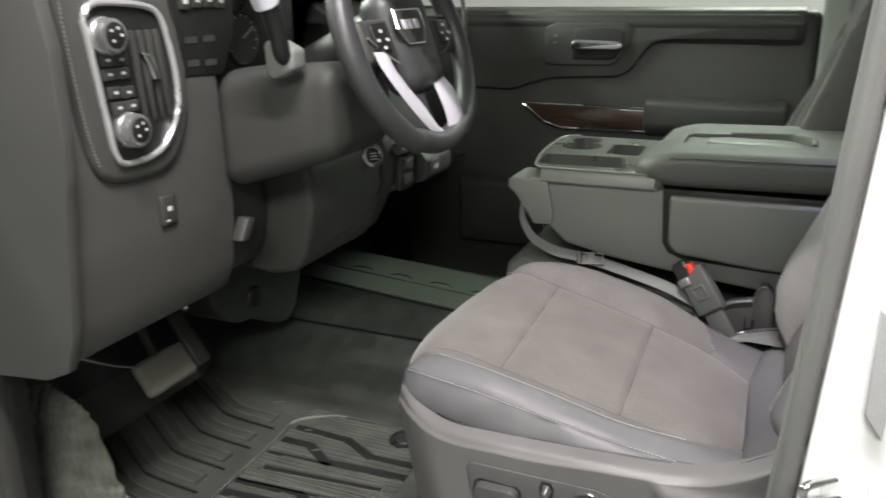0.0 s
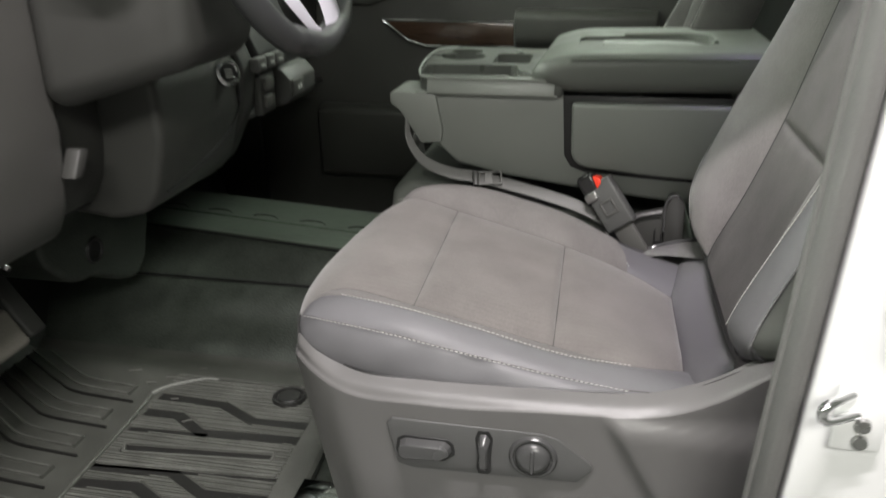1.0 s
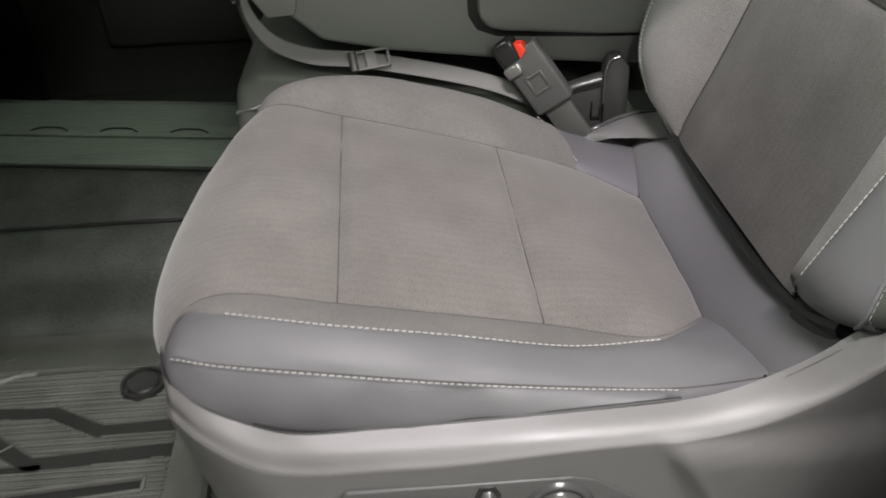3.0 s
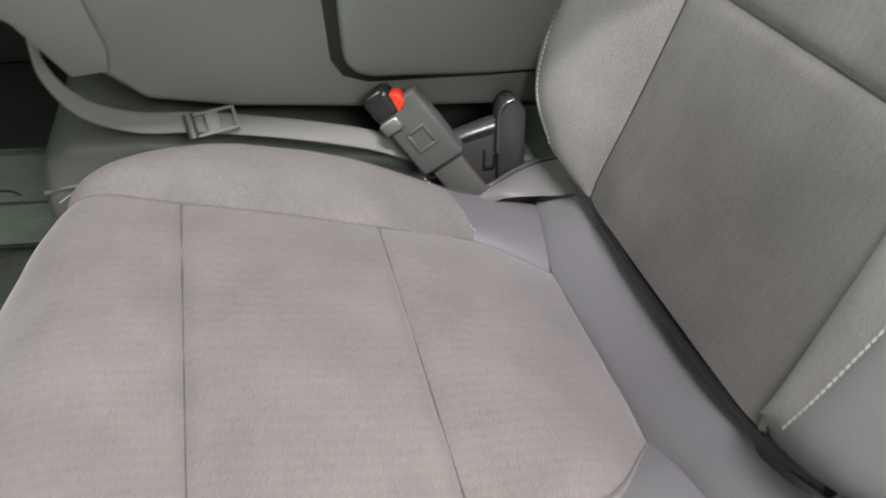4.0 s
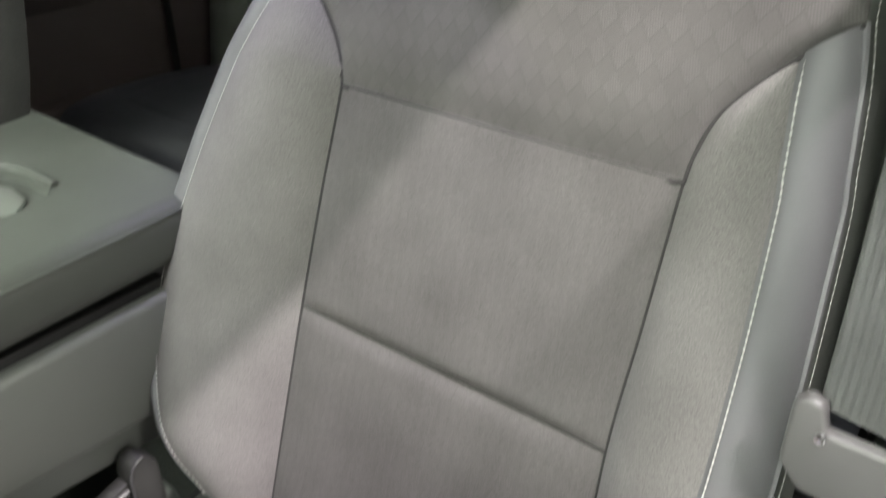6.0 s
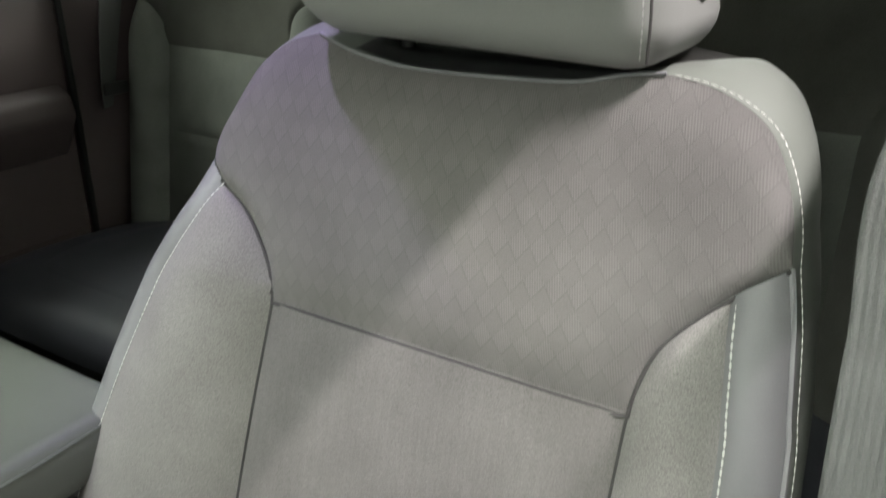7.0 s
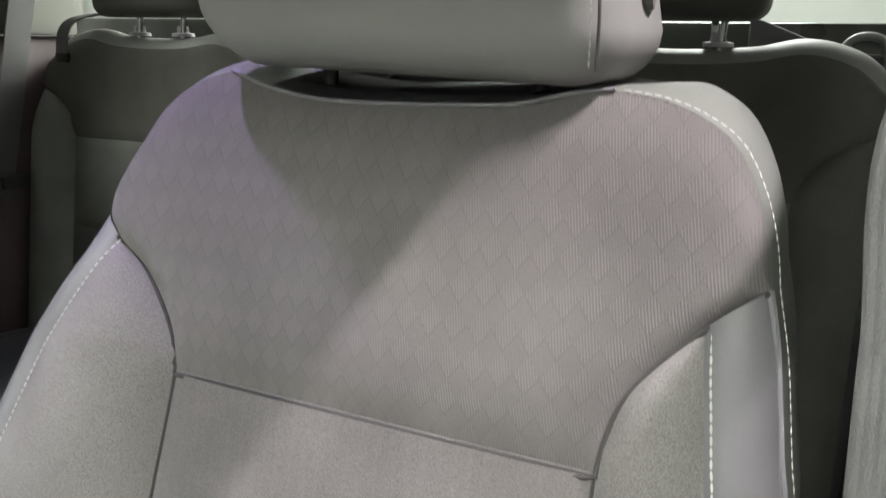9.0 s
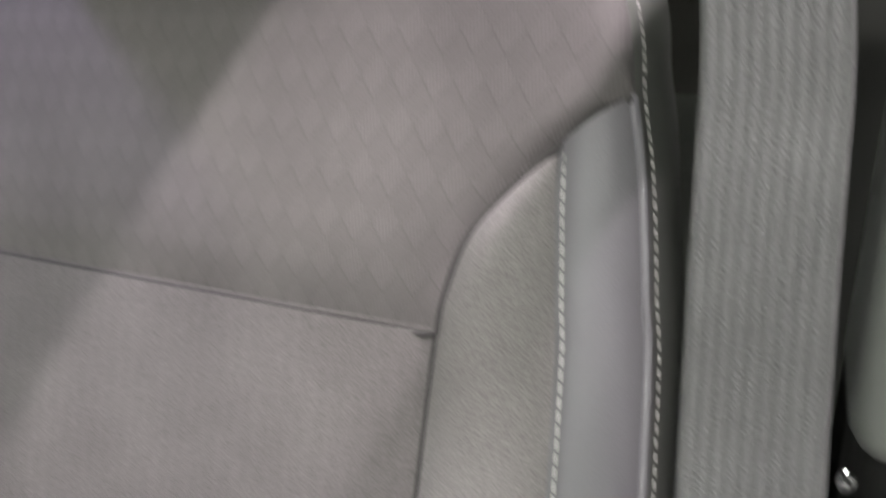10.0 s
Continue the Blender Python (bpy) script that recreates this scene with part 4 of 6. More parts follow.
def carve(bm, *cutters):
    """What is left of a solid once the cutters are taken out of it."""
    def temp(b):
        me = bpy.data.meshes.new("tmp")
        bmesh.ops.recalc_face_normals(b, faces=b.faces)
        b.to_mesh(me)
        b.free()
        return new("tmp", me)

    ob = temp(bm)
    tools = [temp(c) for c in cutters]
    for c in tools:
        m = ob.modifiers.new("cut", "BOOLEAN")
        m.object, m.operation, m.solver = c, "DIFFERENCE", "EXACT"
    me = bpy.data.meshes.new_from_object(ob.evaluated_get(bpy.context.evaluated_depsgraph_get()))
    out = bmesh.new()
    out.from_mesh(me)
    for o in [ob] + tools:
        old = o.data
        bpy.data.objects.remove(o)
        bpy.data.meshes.remove(old)
    bpy.data.meshes.remove(me)
    return out


def disc(x, y, r, n=28):
    return [(x + r * math.cos(2 * math.pi * i / n), y + r * math.sin(2 * math.pi * i / n)) for i in range(n)]


WELLS = [[(0.052, 0.347), (0.036, 0.365), (0.030, 0.44), (0.04, 0.452), (0.19, 0.465), (0.203, 0.455), (0.220, 0.37), (0.212, 0.356)], disc(0.080, 0.565, 0.046), disc(0.075, 0.635, 0.034), [(0.150, 0.495), (0.146, 0.60), (0.155, 0.61), (0.212, 0.61), (0.220, 0.60), (0.222, 0.50), (0.214, 0.49)]]


def cutters(r=0.004):
    return [prism(w, "z", 0.560 if k in (0, 3) else 0.545, 0.64, 0) for k, w in enumerate(WELLS)]


part("body", carve(prism([(0.0, 0.572), (0.03, 0.585), (0.30, 0.590), (0.312, 0.575), (0.60, 0.578), (0.62, 0.392), (0.36, 0.417), (0.20, 0.438), (0.11, 0.458), (0.075, 0.49), (0.03, 0.525)], "y", Y0, Y1, 0.008, 3), *cutters()), CONSOLE, con, "grey moulded console side")
part("front_latch", prism([(-0.012, 0.567), (-0.012, 0.586), (0.0, 0.590), (0.072, 0.588), (0.086, 0.52), (0.082, 0.497), (0.045, 0.495), (0.022, 0.53), (0.005, 0.555)], "y", Y0 - 0.010, Y0 + 0.10, 0.004), CONSOLE, con, "grey pull handle at the front of the console")
RIMLINE = [(0.30, Y0 - 0.008), (0.075, Y0 - 0.008), (0.052, Y0 - 0.002), (0.040, Y0 + 0.016), (0.022, 0.42), (0.010, 0.52), (0.006, 0.62), (0.010, 0.67), (0.022, 0.692), (0.045, Y1 + 0.002), (0.30, Y1 + 0.002)]
tray = part("cup_tray", carve(prism(RIMLINE, "z", 0.584, 0.6165, 0.009, 3), *cutters()), TRAY, con, "grey tray with cup holders and coin wells")
part("well_liner", prism(disc(0.080, 0.565, 0.0455), "z", 0.540, 0.548, 0), PLASTIC_DARK, tray)
part("well_liner", prism(WELLS[3], "z", 0.555, 0.563, 0), PLASTIC_DARK, tray)
# Rim in the paler plastic: its highlight is put into the colour.
part("tray_rim", tube(even([(x, y, 0.6155) for x, y in RIMLINE[:-1]], 60), 0.0024, 8), CONSOLE, tray, "rounded rim of the tray, paler for its highlight")
# Slant added so that this band catches light as the bright side.
part("tray_band", prism([(Y0 - 0.0165, 0.589), (Y0 - 0.0075, 0.6135), (Y0 - 0.003, 0.6135), (Y0 - 0.003, 0.589)], "x", 0.058, 0.285, 0.0015, 2), CONSOLE, tray, "pale slanting side of the tray")
part("tray_step", rbox((0.035, Y0 - 0.0095, 0.584), (0.29, Y0 + 0.01, 0.590), 0.002), CONSOLE, tray)
part("side_pad", prism([(0.316, 0.579), (0.60, 0.582), (0.605, 0.448), (0.485, 0.452), (0.35, 0.463), (0.331, 0.469), (0.319, 0.484)], "y", Y0 - 0.018, Y0 + 0.01, 0.008, 3), CONSOLE, con, "padded grey vinyl side panel")
# Black sheet behind the pad puts the gap's shade into colour.
part("side_gap", prism([(0.300, 0.590), (0.61, 0.592), (0.61, 0.568), (0.612, 0.440), (0.485, 0.444), (0.345, 0.452), (0.318, 0.462), (0.306, 0.482)], "y", Y0 - 0.002, Y0 + 0.01, 0.002), BLACK, con)
lb = rbox((0.226, Y0 - 0.014, 0.592), (0.668, Y1 + 0.010, 0.660), 0.022, 5)
bmesh.ops.subdivide_edges(lb, edges=[e for e in lb.edges if abs(e.verts[0].co.x - e.verts[1].co.x) > 0.2], cuts=14)
for v in lb.verts:
    q = max(0.0, 0.34 - v.co.x)
    v.co.z += q * q * (-1.6 if v.co.z > 0.626 else 1.2)
    # the front corners are rounded in plan
    side = max(0.0, abs(v.co.y - 0.505) - 0.12) / 0.08
    v.co.x += 0.045 * side * side * max(0.0, 1 - (v.co.x - 0.215) / 0.12)
    v.co.z += (v.co.x - 0.215) * 0.022
RECESS = [(0.325, 0.428), (0.318, 0.44), (0.316, 0.535), (0.325, 0.548), (0.505, 0.550), (0.526, 0.544), (0.550, 0.520), (0.556, 0.49), (0.556, 0.442), (0.545, 0.428), (0.52, 0.420), (0.499, 0.421), (0.48, 0.438), (0.46, 0.442), (0.43, 0.43)]
lid = part("lid", carve(lb, prism(RECESS, "z", 0.6555, 0.70, 0)), LID, con, "padded grey vinyl armrest lid with a moulded recess")
part("lid_seam", tube(spline([(0.31, Y0 - 0.011, 0.652), (0.40, Y0 - 0.0125, 0.655), (0.55, Y0 - 0.0125, 0.658), (0.64, Y0 - 0.01, 0.660)], 20), 0.0018, 6), LID, lid)
part("lid_lip", tube(even([(x, y, 0.6605 + (x - 0.215) * 0.022) for x, y in [(0.40, 0.552), (0.505, 0.554), (0.530, 0.547), (0.555, 0.522), (0.561, 0.49), (0.560, 0.44)]], 30), 0.0045, 8), LID, lid, "rounded lip of the recess")
# Recess floor in a paler plastic; the lamp light on it is colour.
part("recess_floor_lit", prism([(0.36, 0.47), (0.36, 0.525), (0.40, 0.540), (0.50, 0.538), (0.528, 0.522), (0.540, 0.49), (0.536, 0.455), (0.512, 0.432), (0.498, 0.440), (0.484, 0.462), (0.44, 0.470)], "z", 0.650, 0.6600, 0.003), CONSOLE, lid, "floor of the recess, paler for the light it catches")
ctr = thing("centre_seat_cushion", (0.25, 0.49, 0.2), "grey vinyl centre seat cushion under the folded console", "seat cushion")
part("cushion", prism([(-0.012, 0.25), (-0.02, 0.34), (-0.012, 0.405), (0.02, 0.425), (0.10, 0.418), (0.30, 0.375), (0.55, 0.33), (0.56, 0.25)], "y", 0.312, 0.68, 0.015, 3), LID, ctr)
part("piping", tube(spline([(-0.017, 0.318, 0.365), (0.03, 0.3115, 0.372), (0.2, 0.3115, 0.352), (0.5, 0.3115, 0.312)], 30), 0.003, 6), LID, ctr)
part("base", rbox((0.04, 0.33, 0.19), (0.55, 0.66, 0.27), 0.01), BLACK, ctr)


def ribbon(pts, wide, thick=0.0016, n=60, ribs=0):
    """A flat strap along points; wide(run) gives the half-width vector."""
    line = spline(pts, n)
    bm = bmesh.new()
    rows = []
    k = 41 if ribs else 9
    for i, p in enumerate(line):
        d = (line[min(i + 1, n)] - line[max(i - 1, 0)]).normalized()
        w = Vector(wide(i / n))
        nor = d.cross(w).normalized() * thick
        top = [bm.verts.new(p + w * (2 * j / (k - 1) - 1) + nor * (1 - (0.55 if j in (0, k - 1) else 0) + (0.4 if ribs and j % 4 in (1, 2) else 0))) for j in range(k)]
        low = [bm.verts.new(p + w * (2 * j / (k - 1) - 1) - nor) for j in reversed(range(k))]
        rows.append(top + low)
    for A, B in zip(rows, rows[1:]):
        for j in range(2 * k):
            bm.faces.new((A[j], A[(j + 1) % (2 * k)], B[(j + 1) % (2 * k)], B[j]))
    bm.faces.new(rows[0][::-1])
    bm.faces.new(rows[-1])
    return bm


lap = thing("centre_lap_belt", (0.17, 0.305, 0.44), "pale grey centre lap belt webbing lying beside the console", "seat belt")
part("webbing", ribbon([(0.020, 0.320, 0.545), (0.022, 0.314, 0.505), (0.05, 0.303, 0.468), (0.10, 0.297, 0.448), (0.165, 0.296, 0.440), (0.26, 0.294, 0.420), (0.34, 0.290, 0.398), (0.40, 0.288, 0.370)], lambda u: (0.003, 0.0078 * (0.55 + 0.45 * min(1, u * 2.2)), 0.0075 * (0.55 + 0.45 * min(1, u * 2.2)))), WEB_LIGHT, lap)
SLIDE = facing((0.178, 0.290, 0.443), (0.1, -0.8, 0.6), 4)
part("slider", joined(rbox((-0.022, -0.013, -0.002), (0.022, -0.0095, 0.003), 0.0012, 2, SLIDE), rbox((-0.022, 0.0095, -0.002), (0.022, 0.013, 0.003), 0.0012, 2, SLIDE), rbox((0.0185, -0.013, -0.002), (0.022, 0.013, 0.003), 0.0012, 2, SLIDE), rbox((-0.010, -0.012, -0.001), (0.004, 0.012, 0.0025), 0.001, 2, SLIDE)), WEB_LIGHT, lap, "grey webbing slider frame")
part("slider_bar", tube([SLIDE @ Vector((-0.026, -0.013, 0.001)), SLIDE @ Vector((-0.026, 0.013, 0.001))], 0.0055, 10), PLASTIC_DARK, lap, "dark slider roller")

buckle = thing("belt_buckle", (0.40, 0.275, 0.36), "black seat belt buckle with a red release button", "belt buckle")
BA, BB = Vector((0.3645, 0.284, 0.452)), Vector((0.417, 0.262, 0.378))
axis = (BA - BB).normalized()
face = Vector((-0.25, -0.93, 0.0))
face = (face - axis * face.dot(axis)).normalized()
cross = face.cross(axis)
BM = Matrix(((cross.x, axis.x, face.x, 0), (cross.y, axis.y, face.y, 0), (cross.z, axis.z, face.z, 0), (0, 0, 0, 1)))
BM = Matrix.Translation((BA + BB) / 2) @ BM
part("housing", rbox((-0.027, -0.048, -0.012), (0.027, 0.042, 0.012), 0.004, 3, BM), BUCKLE, buckle)
part("emboss", joined(rbox((-0.013, -0.022, 0.011), (0.013, -0.018, 0.0135), 0.001, 1, BM), rbox((-0.013, 0.002, 0.011), (0.013, 0.006, 0.0135), 0.001, 1, BM), rbox((-0.013, -0.02, 0.011), (-0.009, 0.004, 0.0135), 0.001, 1, BM), rbox((0.009, -0.02, 0.011), (0.013, 0.004, 0.0135), 0.001, 1, BM)), PLASTIC_MID, buckle, "raised square mark")
sx = -1 if cross.x > 0 else 1
part("release_button", prism([(-0.001, 0.030), (0.012, 0.037), (0.012, 0.047), (0.003, 0.054)] if sx < 0 else [(0.001, 0.030), (-0.012, 0.037), (-0.012, 0.047), (-0.003, 0.054)], "z", -0.006, 0.0135, 0.002), RED, buckle, "bright red release button").data.transform(BM)
part("guard", rbox((-0.030 if sx < 0 else -0.004, 0.028, -0.013), (0.004 if sx < 0 else 0.030, 0.064, 0.014), 0.009, 5, BM), GLOSS, buckle, "glossy black guard at the buckle mouth")
# Bright strip added for the gloss on the guard's lower edge.
part("guard_glint", rbox((-0.030 if sx < 0 else 0.006, 0.014, 0.006), (-0.006 if sx < 0 else 0.030, 0.030, 0.016), 0.003, 3, BM), STEEL, buckle, "bright strip for the gloss below the guard")
part("stalk", rbox((-0.019, -0.13, -0.005), (0.019, -0.045, 0.005), 0.003, 2, BM), PLASTIC_MID, buckle)

holder = thing("belt_bracket", (0.46, 0.30, 0.3), "black plastic belt bracket behind the buckle", "belt bracket")
part("plate", prism([(0.432, 0.28), (0.428, 0.375), (0.440, 0.386), (0.474, 0.396), (0.490, 0.40), (0.495, 0.28)], "y", 0.298, 0.316, 0.004, 2), PLASTIC_DARK, holder)
part("post", prism([(0.490, 0.27), (0.488, 0.405), (0.494, 0.424), (0.508, 0.428), (0.522, 0.41), (0.526, 0.27)], "y", 0.290, 0.320, 0.005, 2), PLASTIC_DARK, holder)
part("post_edge", tube(spline([(0.4885, 0.291, 0.36), (0.4885, 0.290, 0.405), (0.494, 0.290, 0.422), (0.506, 0.291, 0.427)], 14), 0.0022, 8), SWITCH, holder, "paler satin edge of the post")
part("slot", joined(rbox((0.473, 0.294, 0.338), (0.4755, 0.300, 0.362), 0.0008), rbox((0.473, 0.294, 0.3375), (0.487, 0.300, 0.340), 0.0008), rbox((0.485, 0.294, 0.338), (0.4875, 0.300, 0.353), 0.0008)), BLACK, holder, "dark slot in the bracket")
# The glint on the ledge is put in as a paler plastic.
part("ledge", tube(spline([(0.432, 0.295, 0.372), (0.446, 0.293, 0.386), (0.484, 0.292, 0.396)], 10), 0.003, 8), PLASTIC, holder, "ledge with a paler tone for its glint")
cover = thing("inner_seat_cover", (0.5, 0.26, 0.3), "grey moulded cover at the inner side of the seat", "seat cover")
part("shell", joined(loft([(0.440, 0.252, 0.330), (0.47, 0.2465, 0.345), (0.50, 0.259, 0.350), (0.535, 0.270, 0.353), (0.58, 0.272, 0.353)], [(0.448, 0.235, 0.325), (0.48, 0.223, 0.341), (0.51, 0.212, 0.346), (0.54, 0.20, 0.350), (0.58, 0.20, 0.350)], 30, 8, 0.004, 2, (0, 0), Vector((0, 0, 1))), loft([(0.440, 0.252, 0.330), (0.47, 0.2465, 0.345), (0.50, 0.259, 0.350), (0.535, 0.270, 0.353), (0.58, 0.272, 0.353)], [(0.44, 0.262, 0.25), (0.47, 0.262, 0.25), (0.50, 0.270, 0.25), (0.535, 0.278, 0.25), (0.58, 0.28, 0.25)], 30, 6, 0.003, 2, (0, 0), Vector((0, 1, 0)))), PLASTIC, cover)
part("shell_edge", tube(spline([(0.442, 0.252, 0.332), (0.47, 0.2465, 0.3465), (0.50, 0.259, 0.352), (0.535, 0.270, 0.355), (0.575, 0.272, 0.355)], 24), 0.003, 8), SWITCH, cover, "bright rounded edge")

# shoulder belt beside the driver seat
belt = thing("shoulder_belt", (0.62, -0.30, 0.64), "grey ribbed shoulder belt hanging beside the driver seat", "seat belt")
part("webbing", ribbon([(0.618, -0.297, 0.728), (0.620, -0.2955, 0.765), (0.624, -0.2915, 0.82), (0.628, -0.2855, 0.92), (0.636, -0.283, 1.02), (0.664, -0.342, 1.13), (0.790, -0.405, 1.29)], lambda u: (0.004 - 0.006 * u, 0.0240 - 0.0045 * min(1.0, max(0.0, (u - 0.15) * 2.2)), 0.0), 0.0012, 90, 1), TWILL, belt)
part("latch_plate", prism([(y + 0.006, z + 0.017) for y, z in [(-0.274, 0.722), (-0.267, 0.715), (-0.268, 0.672), (-0.282, 0.655), (-0.338, 0.655), (-0.350, 0.67), (-0.350, 0.715), (-0.343, 0.722), (-0.336, 0.716), (-0.336, 0.702), (-0.288, 0.702), (-0.284, 0.719)]], "x", 0.608, 0.620, 0.0035, 3), PLASTIC, belt, "grey moulded latch plate")
part("tongue", rbox((0.612, -0.322, 0.617), (0.616, -0.286, 0.677), 0.001), STEEL, belt)
part("rivet", lathe([(0, 0.003), (0.003, 0.0025), (0.004, 0)], facing((0.608, -0.280, 0.716), (-1, 0, 0)), 12), CHROME, belt)
part("anchor_bolt", lathe([(0, 0.004), (0.0025, 0.004), (0.003, 0.0), (0.004, 0.0), (0.004, -0.004)], facing((0.70, -0.3275, 0.766), (-1, 0.2, 0)), 20), CHROME, belt, "bright anchor bolt")
part("guide", rbox((0.780, -0.435, 1.27), (0.815, -0.375, 1.34), 0.01, 3), PLASTIC_MID, belt)

# ---- dashboard ----
dash = thing("dashboard", (-0.6, 0.42, 0.45), "charcoal soft plastic dashboard with silver trimmed vents and switches", "dashboard")
part("top_pad", prism([(-0.98, 0.97), (-0.62, 1.045), (-0.50, 1.04), (-0.46, 1.01), (-0.50, 0.97), (-0.98, 0.90)], "y", -0.44, 1.28, 0.012, 3), PLASTIC_MID, dash)
part("driver_panel", prism([(-0.95, 1.0), (-0.46, 1.0), (-0.425, 0.97), (-0.41, 0.86), (-0.395, 0.72), (-0.392, 0.60), (-0.405, 0.49), (-0.425, 0.442), (-0.47, 0.430), (-0.62, 0.45), (-0.95, 0.6)], "y", -0.468, -0.075, 0.02, 4), PLASTIC_MID, dash, "charcoal driver side dashboard panel")
part("end_panel", prism([(-0.368, 1.0), (-0.351, 0.90), (-0.350, 0.79), (-0.356, 0.73), (-0.366, 0.69), (-0.378, 0.60), (-0.392, 0.50), (-0.415, 0.44), (-0.46, 0.42), (-0.66, 0.40), (-0.66, 1.0)], "y", -0.474, -0.45, 0.006, 2), surface("end_cap_plastic", (0.060, 0.060, 0.056), 0.45, grain=1200, bump=0.1, vary=0.06), dash, "grey end cap of the dashboard")
# Kick panel in black; its colour paints the void beside the mat.
part("kick_panel", prism([(-0.95, 0.5), (-0.62, 0.46), (-0.60, 0.36), (-0.62, 0.0), (-0.95, 0.0)], "y", -0.44, -0.40, 0.006), BLACK, dash, "kick panel blacked for the shaded void")
pod = part("vent_pod", prism([(-0.430, 1.000), (-0.424, 0.940), (-0.415, 0.890), (-0.405, 0.813), (-0.399, 0.745), (-0.388, 0.718), (-0.364, 0.703), (-0.319, 0.697), (-0.258, 0.699), (-0.225, 0.715), (-0.202, 0.750), (-0.186, 0.795), (-0.183, 0.850), (-0.194, 0.910), (-0.208, 0.960), (-0.221, 1.000)], "x", -0.415, -0.383, 0.013, 4), PLASTIC_MID, dash, "stitched charcoal vent surround")
part("stitching", stitches([(-0.382, -0.419, 0.972), (-0.382, -0.416, 0.905), (-0.382, -0.406, 0.806), (-0.382, -0.398, 0.765), (-0.382, -0.389, 0.733)], (0, 0, 0)), THREAD, pod)
RING = [(-0.387, 0.935), (-0.371, 0.955), (-0.328, 0.957), (-0.269, 0.951), (-0.243, 0.939), (-0.229, 0.906), (-0.219, 0.854), (-0.218, 0.810), (-0.227, 0.782), (-0.248, 0.754), (-0.271, 0.737), (-0.313, 0.729), (-0.346, 0.731), (-0.359, 0.745), (-0.365, 0.770), (-0.373, 0.833), (-0.382, 0.905)]
part("vent_face", prism([(y * 0.985 - 0.005, z) for y, z in RING], "x", -0.392, -0.3815, 0.002), BLACK, pod, "glossy black control face")
part("vent_ring", tube(even([(-0.379, y, z) for y, z in RING + [RING[0]]], 90)[:-1], 0.0050, 8, True), SATIN, pod, "satin chrome ring")
for (y, z) in ((-0.355, 0.913), (-0.330, 0.778)):
    kn = part("knob", lathe([(0.0, 0.026), (0.018, 0.026), (0.0225, 0.025), (0.0238, 0.021), (0.0238, 0.010), (0.026, 0.008), (0.027, 0.0)], facing((-0.381, y, z), (1, 0, 0.05)), 48), KNOB, dash, "knurled satin silver knob")
    part("knob_face", lathe([(0, 0.0275), (0.0165, 0.0275), (0.018, 0.0265)], facing((-0.381, y, z), (1, 0, 0.05)), 32), BLACK, kn)
    part("icon", joined(*[rbox((-0.3535, y + a - 0.002, z + b - 0.002), (-0.3525, y + a + 0.002, z + b + 0.002), 0) for a, b in ((-0.008, 0.008), (0.004, 0.011), (0.01, 0.001), (-0.006, -0.006))]), ICON, kn)
    part("knurl", joined(*[rbox((-0.376, -0.0008, -0.0008), (-0.358, 0.0008, 0.0008), 0, 1, Matrix.Translation((0, y + 0.0239 * math.cos(q), z + 0.0239 * math.sin(q)))) for q in [2 * math.pi * i / 44 for i in range(44)]]), KNOB, kn, "fine knurled grip")
for y, z in [(-0.353, 0.880), (-0.327, 0.879), (-0.352, 0.860), (-0.327, 0.860), (-0.346, 0.834), (-0.321, 0.832), (-0.342, 0.812), (-0.316, 0.812)]:
    bt = part("switch", rbox((-0.384, y - 0.0125, z - 0.0085), (-0.377, y + 0.0125, z + 0.0085), 0.002), PLASTIC_DARK, dash)
    part("icon", rbox((-0.3772, y - 0.0035, z - 0.002), (-0.3764, y + 0.0035, z + 0.002), 0), ICON, bt)
for y, tilt in ((-0.297, 0.09), (-0.280, 0.10), (-0.263, 0.11), (-0.247, 0.11)):
    vane = rbox((-0.3815, y - 0.0055, 0.785), (-0.3745, y + 0.0055, 0.918), 0.003, 2)
    for v in vane.verts:
        v.co.y -= tilt * (v.co.z - 0.85)
    part("vent_vane", vane, PLASTIC_DARK, dash)
part("vent_tab", prism([(-0.293, 0.886), (-0.279, 0.884), (-0.268, 0.862), (-0.265, 0.846), (-0.276, 0.845), (-0.284, 0.866)], "x", -0.377, -0.366, 0.003, 3), CHROME, dash, "chrome vent tab")
part("dimmer_button", rbox((-0.3935, -0.276, 0.612), (-0.385, -0.240, 0.664), 0.006, 3), PLASTIC_DARK, dash, "small dark button in a square recess")
part("icon", joined(rbox((-0.386, -0.262, 0.636), (-0.3842, -0.252, 0.644), 0.001), rbox((-0.388, -0.268, 0.620), (-0.3845, -0.260, 0.623), 0.0005)), ICON, dash)
part("hood_release", prism([(-0.073, 0.578), (-0.050, 0.574), (-0.076, 0.535), (-0.098, 0.538)], "x", -0.40, -0.375, 0.004), PLASTIC_DARK, dash)
# instrument cluster
clus = part("cluster_face", rbox((-0.50, -0.15, 0.80), (-0.47, 0.26, 1.0), 0.01), BLACK, dash, "black instrument cluster with white scales")
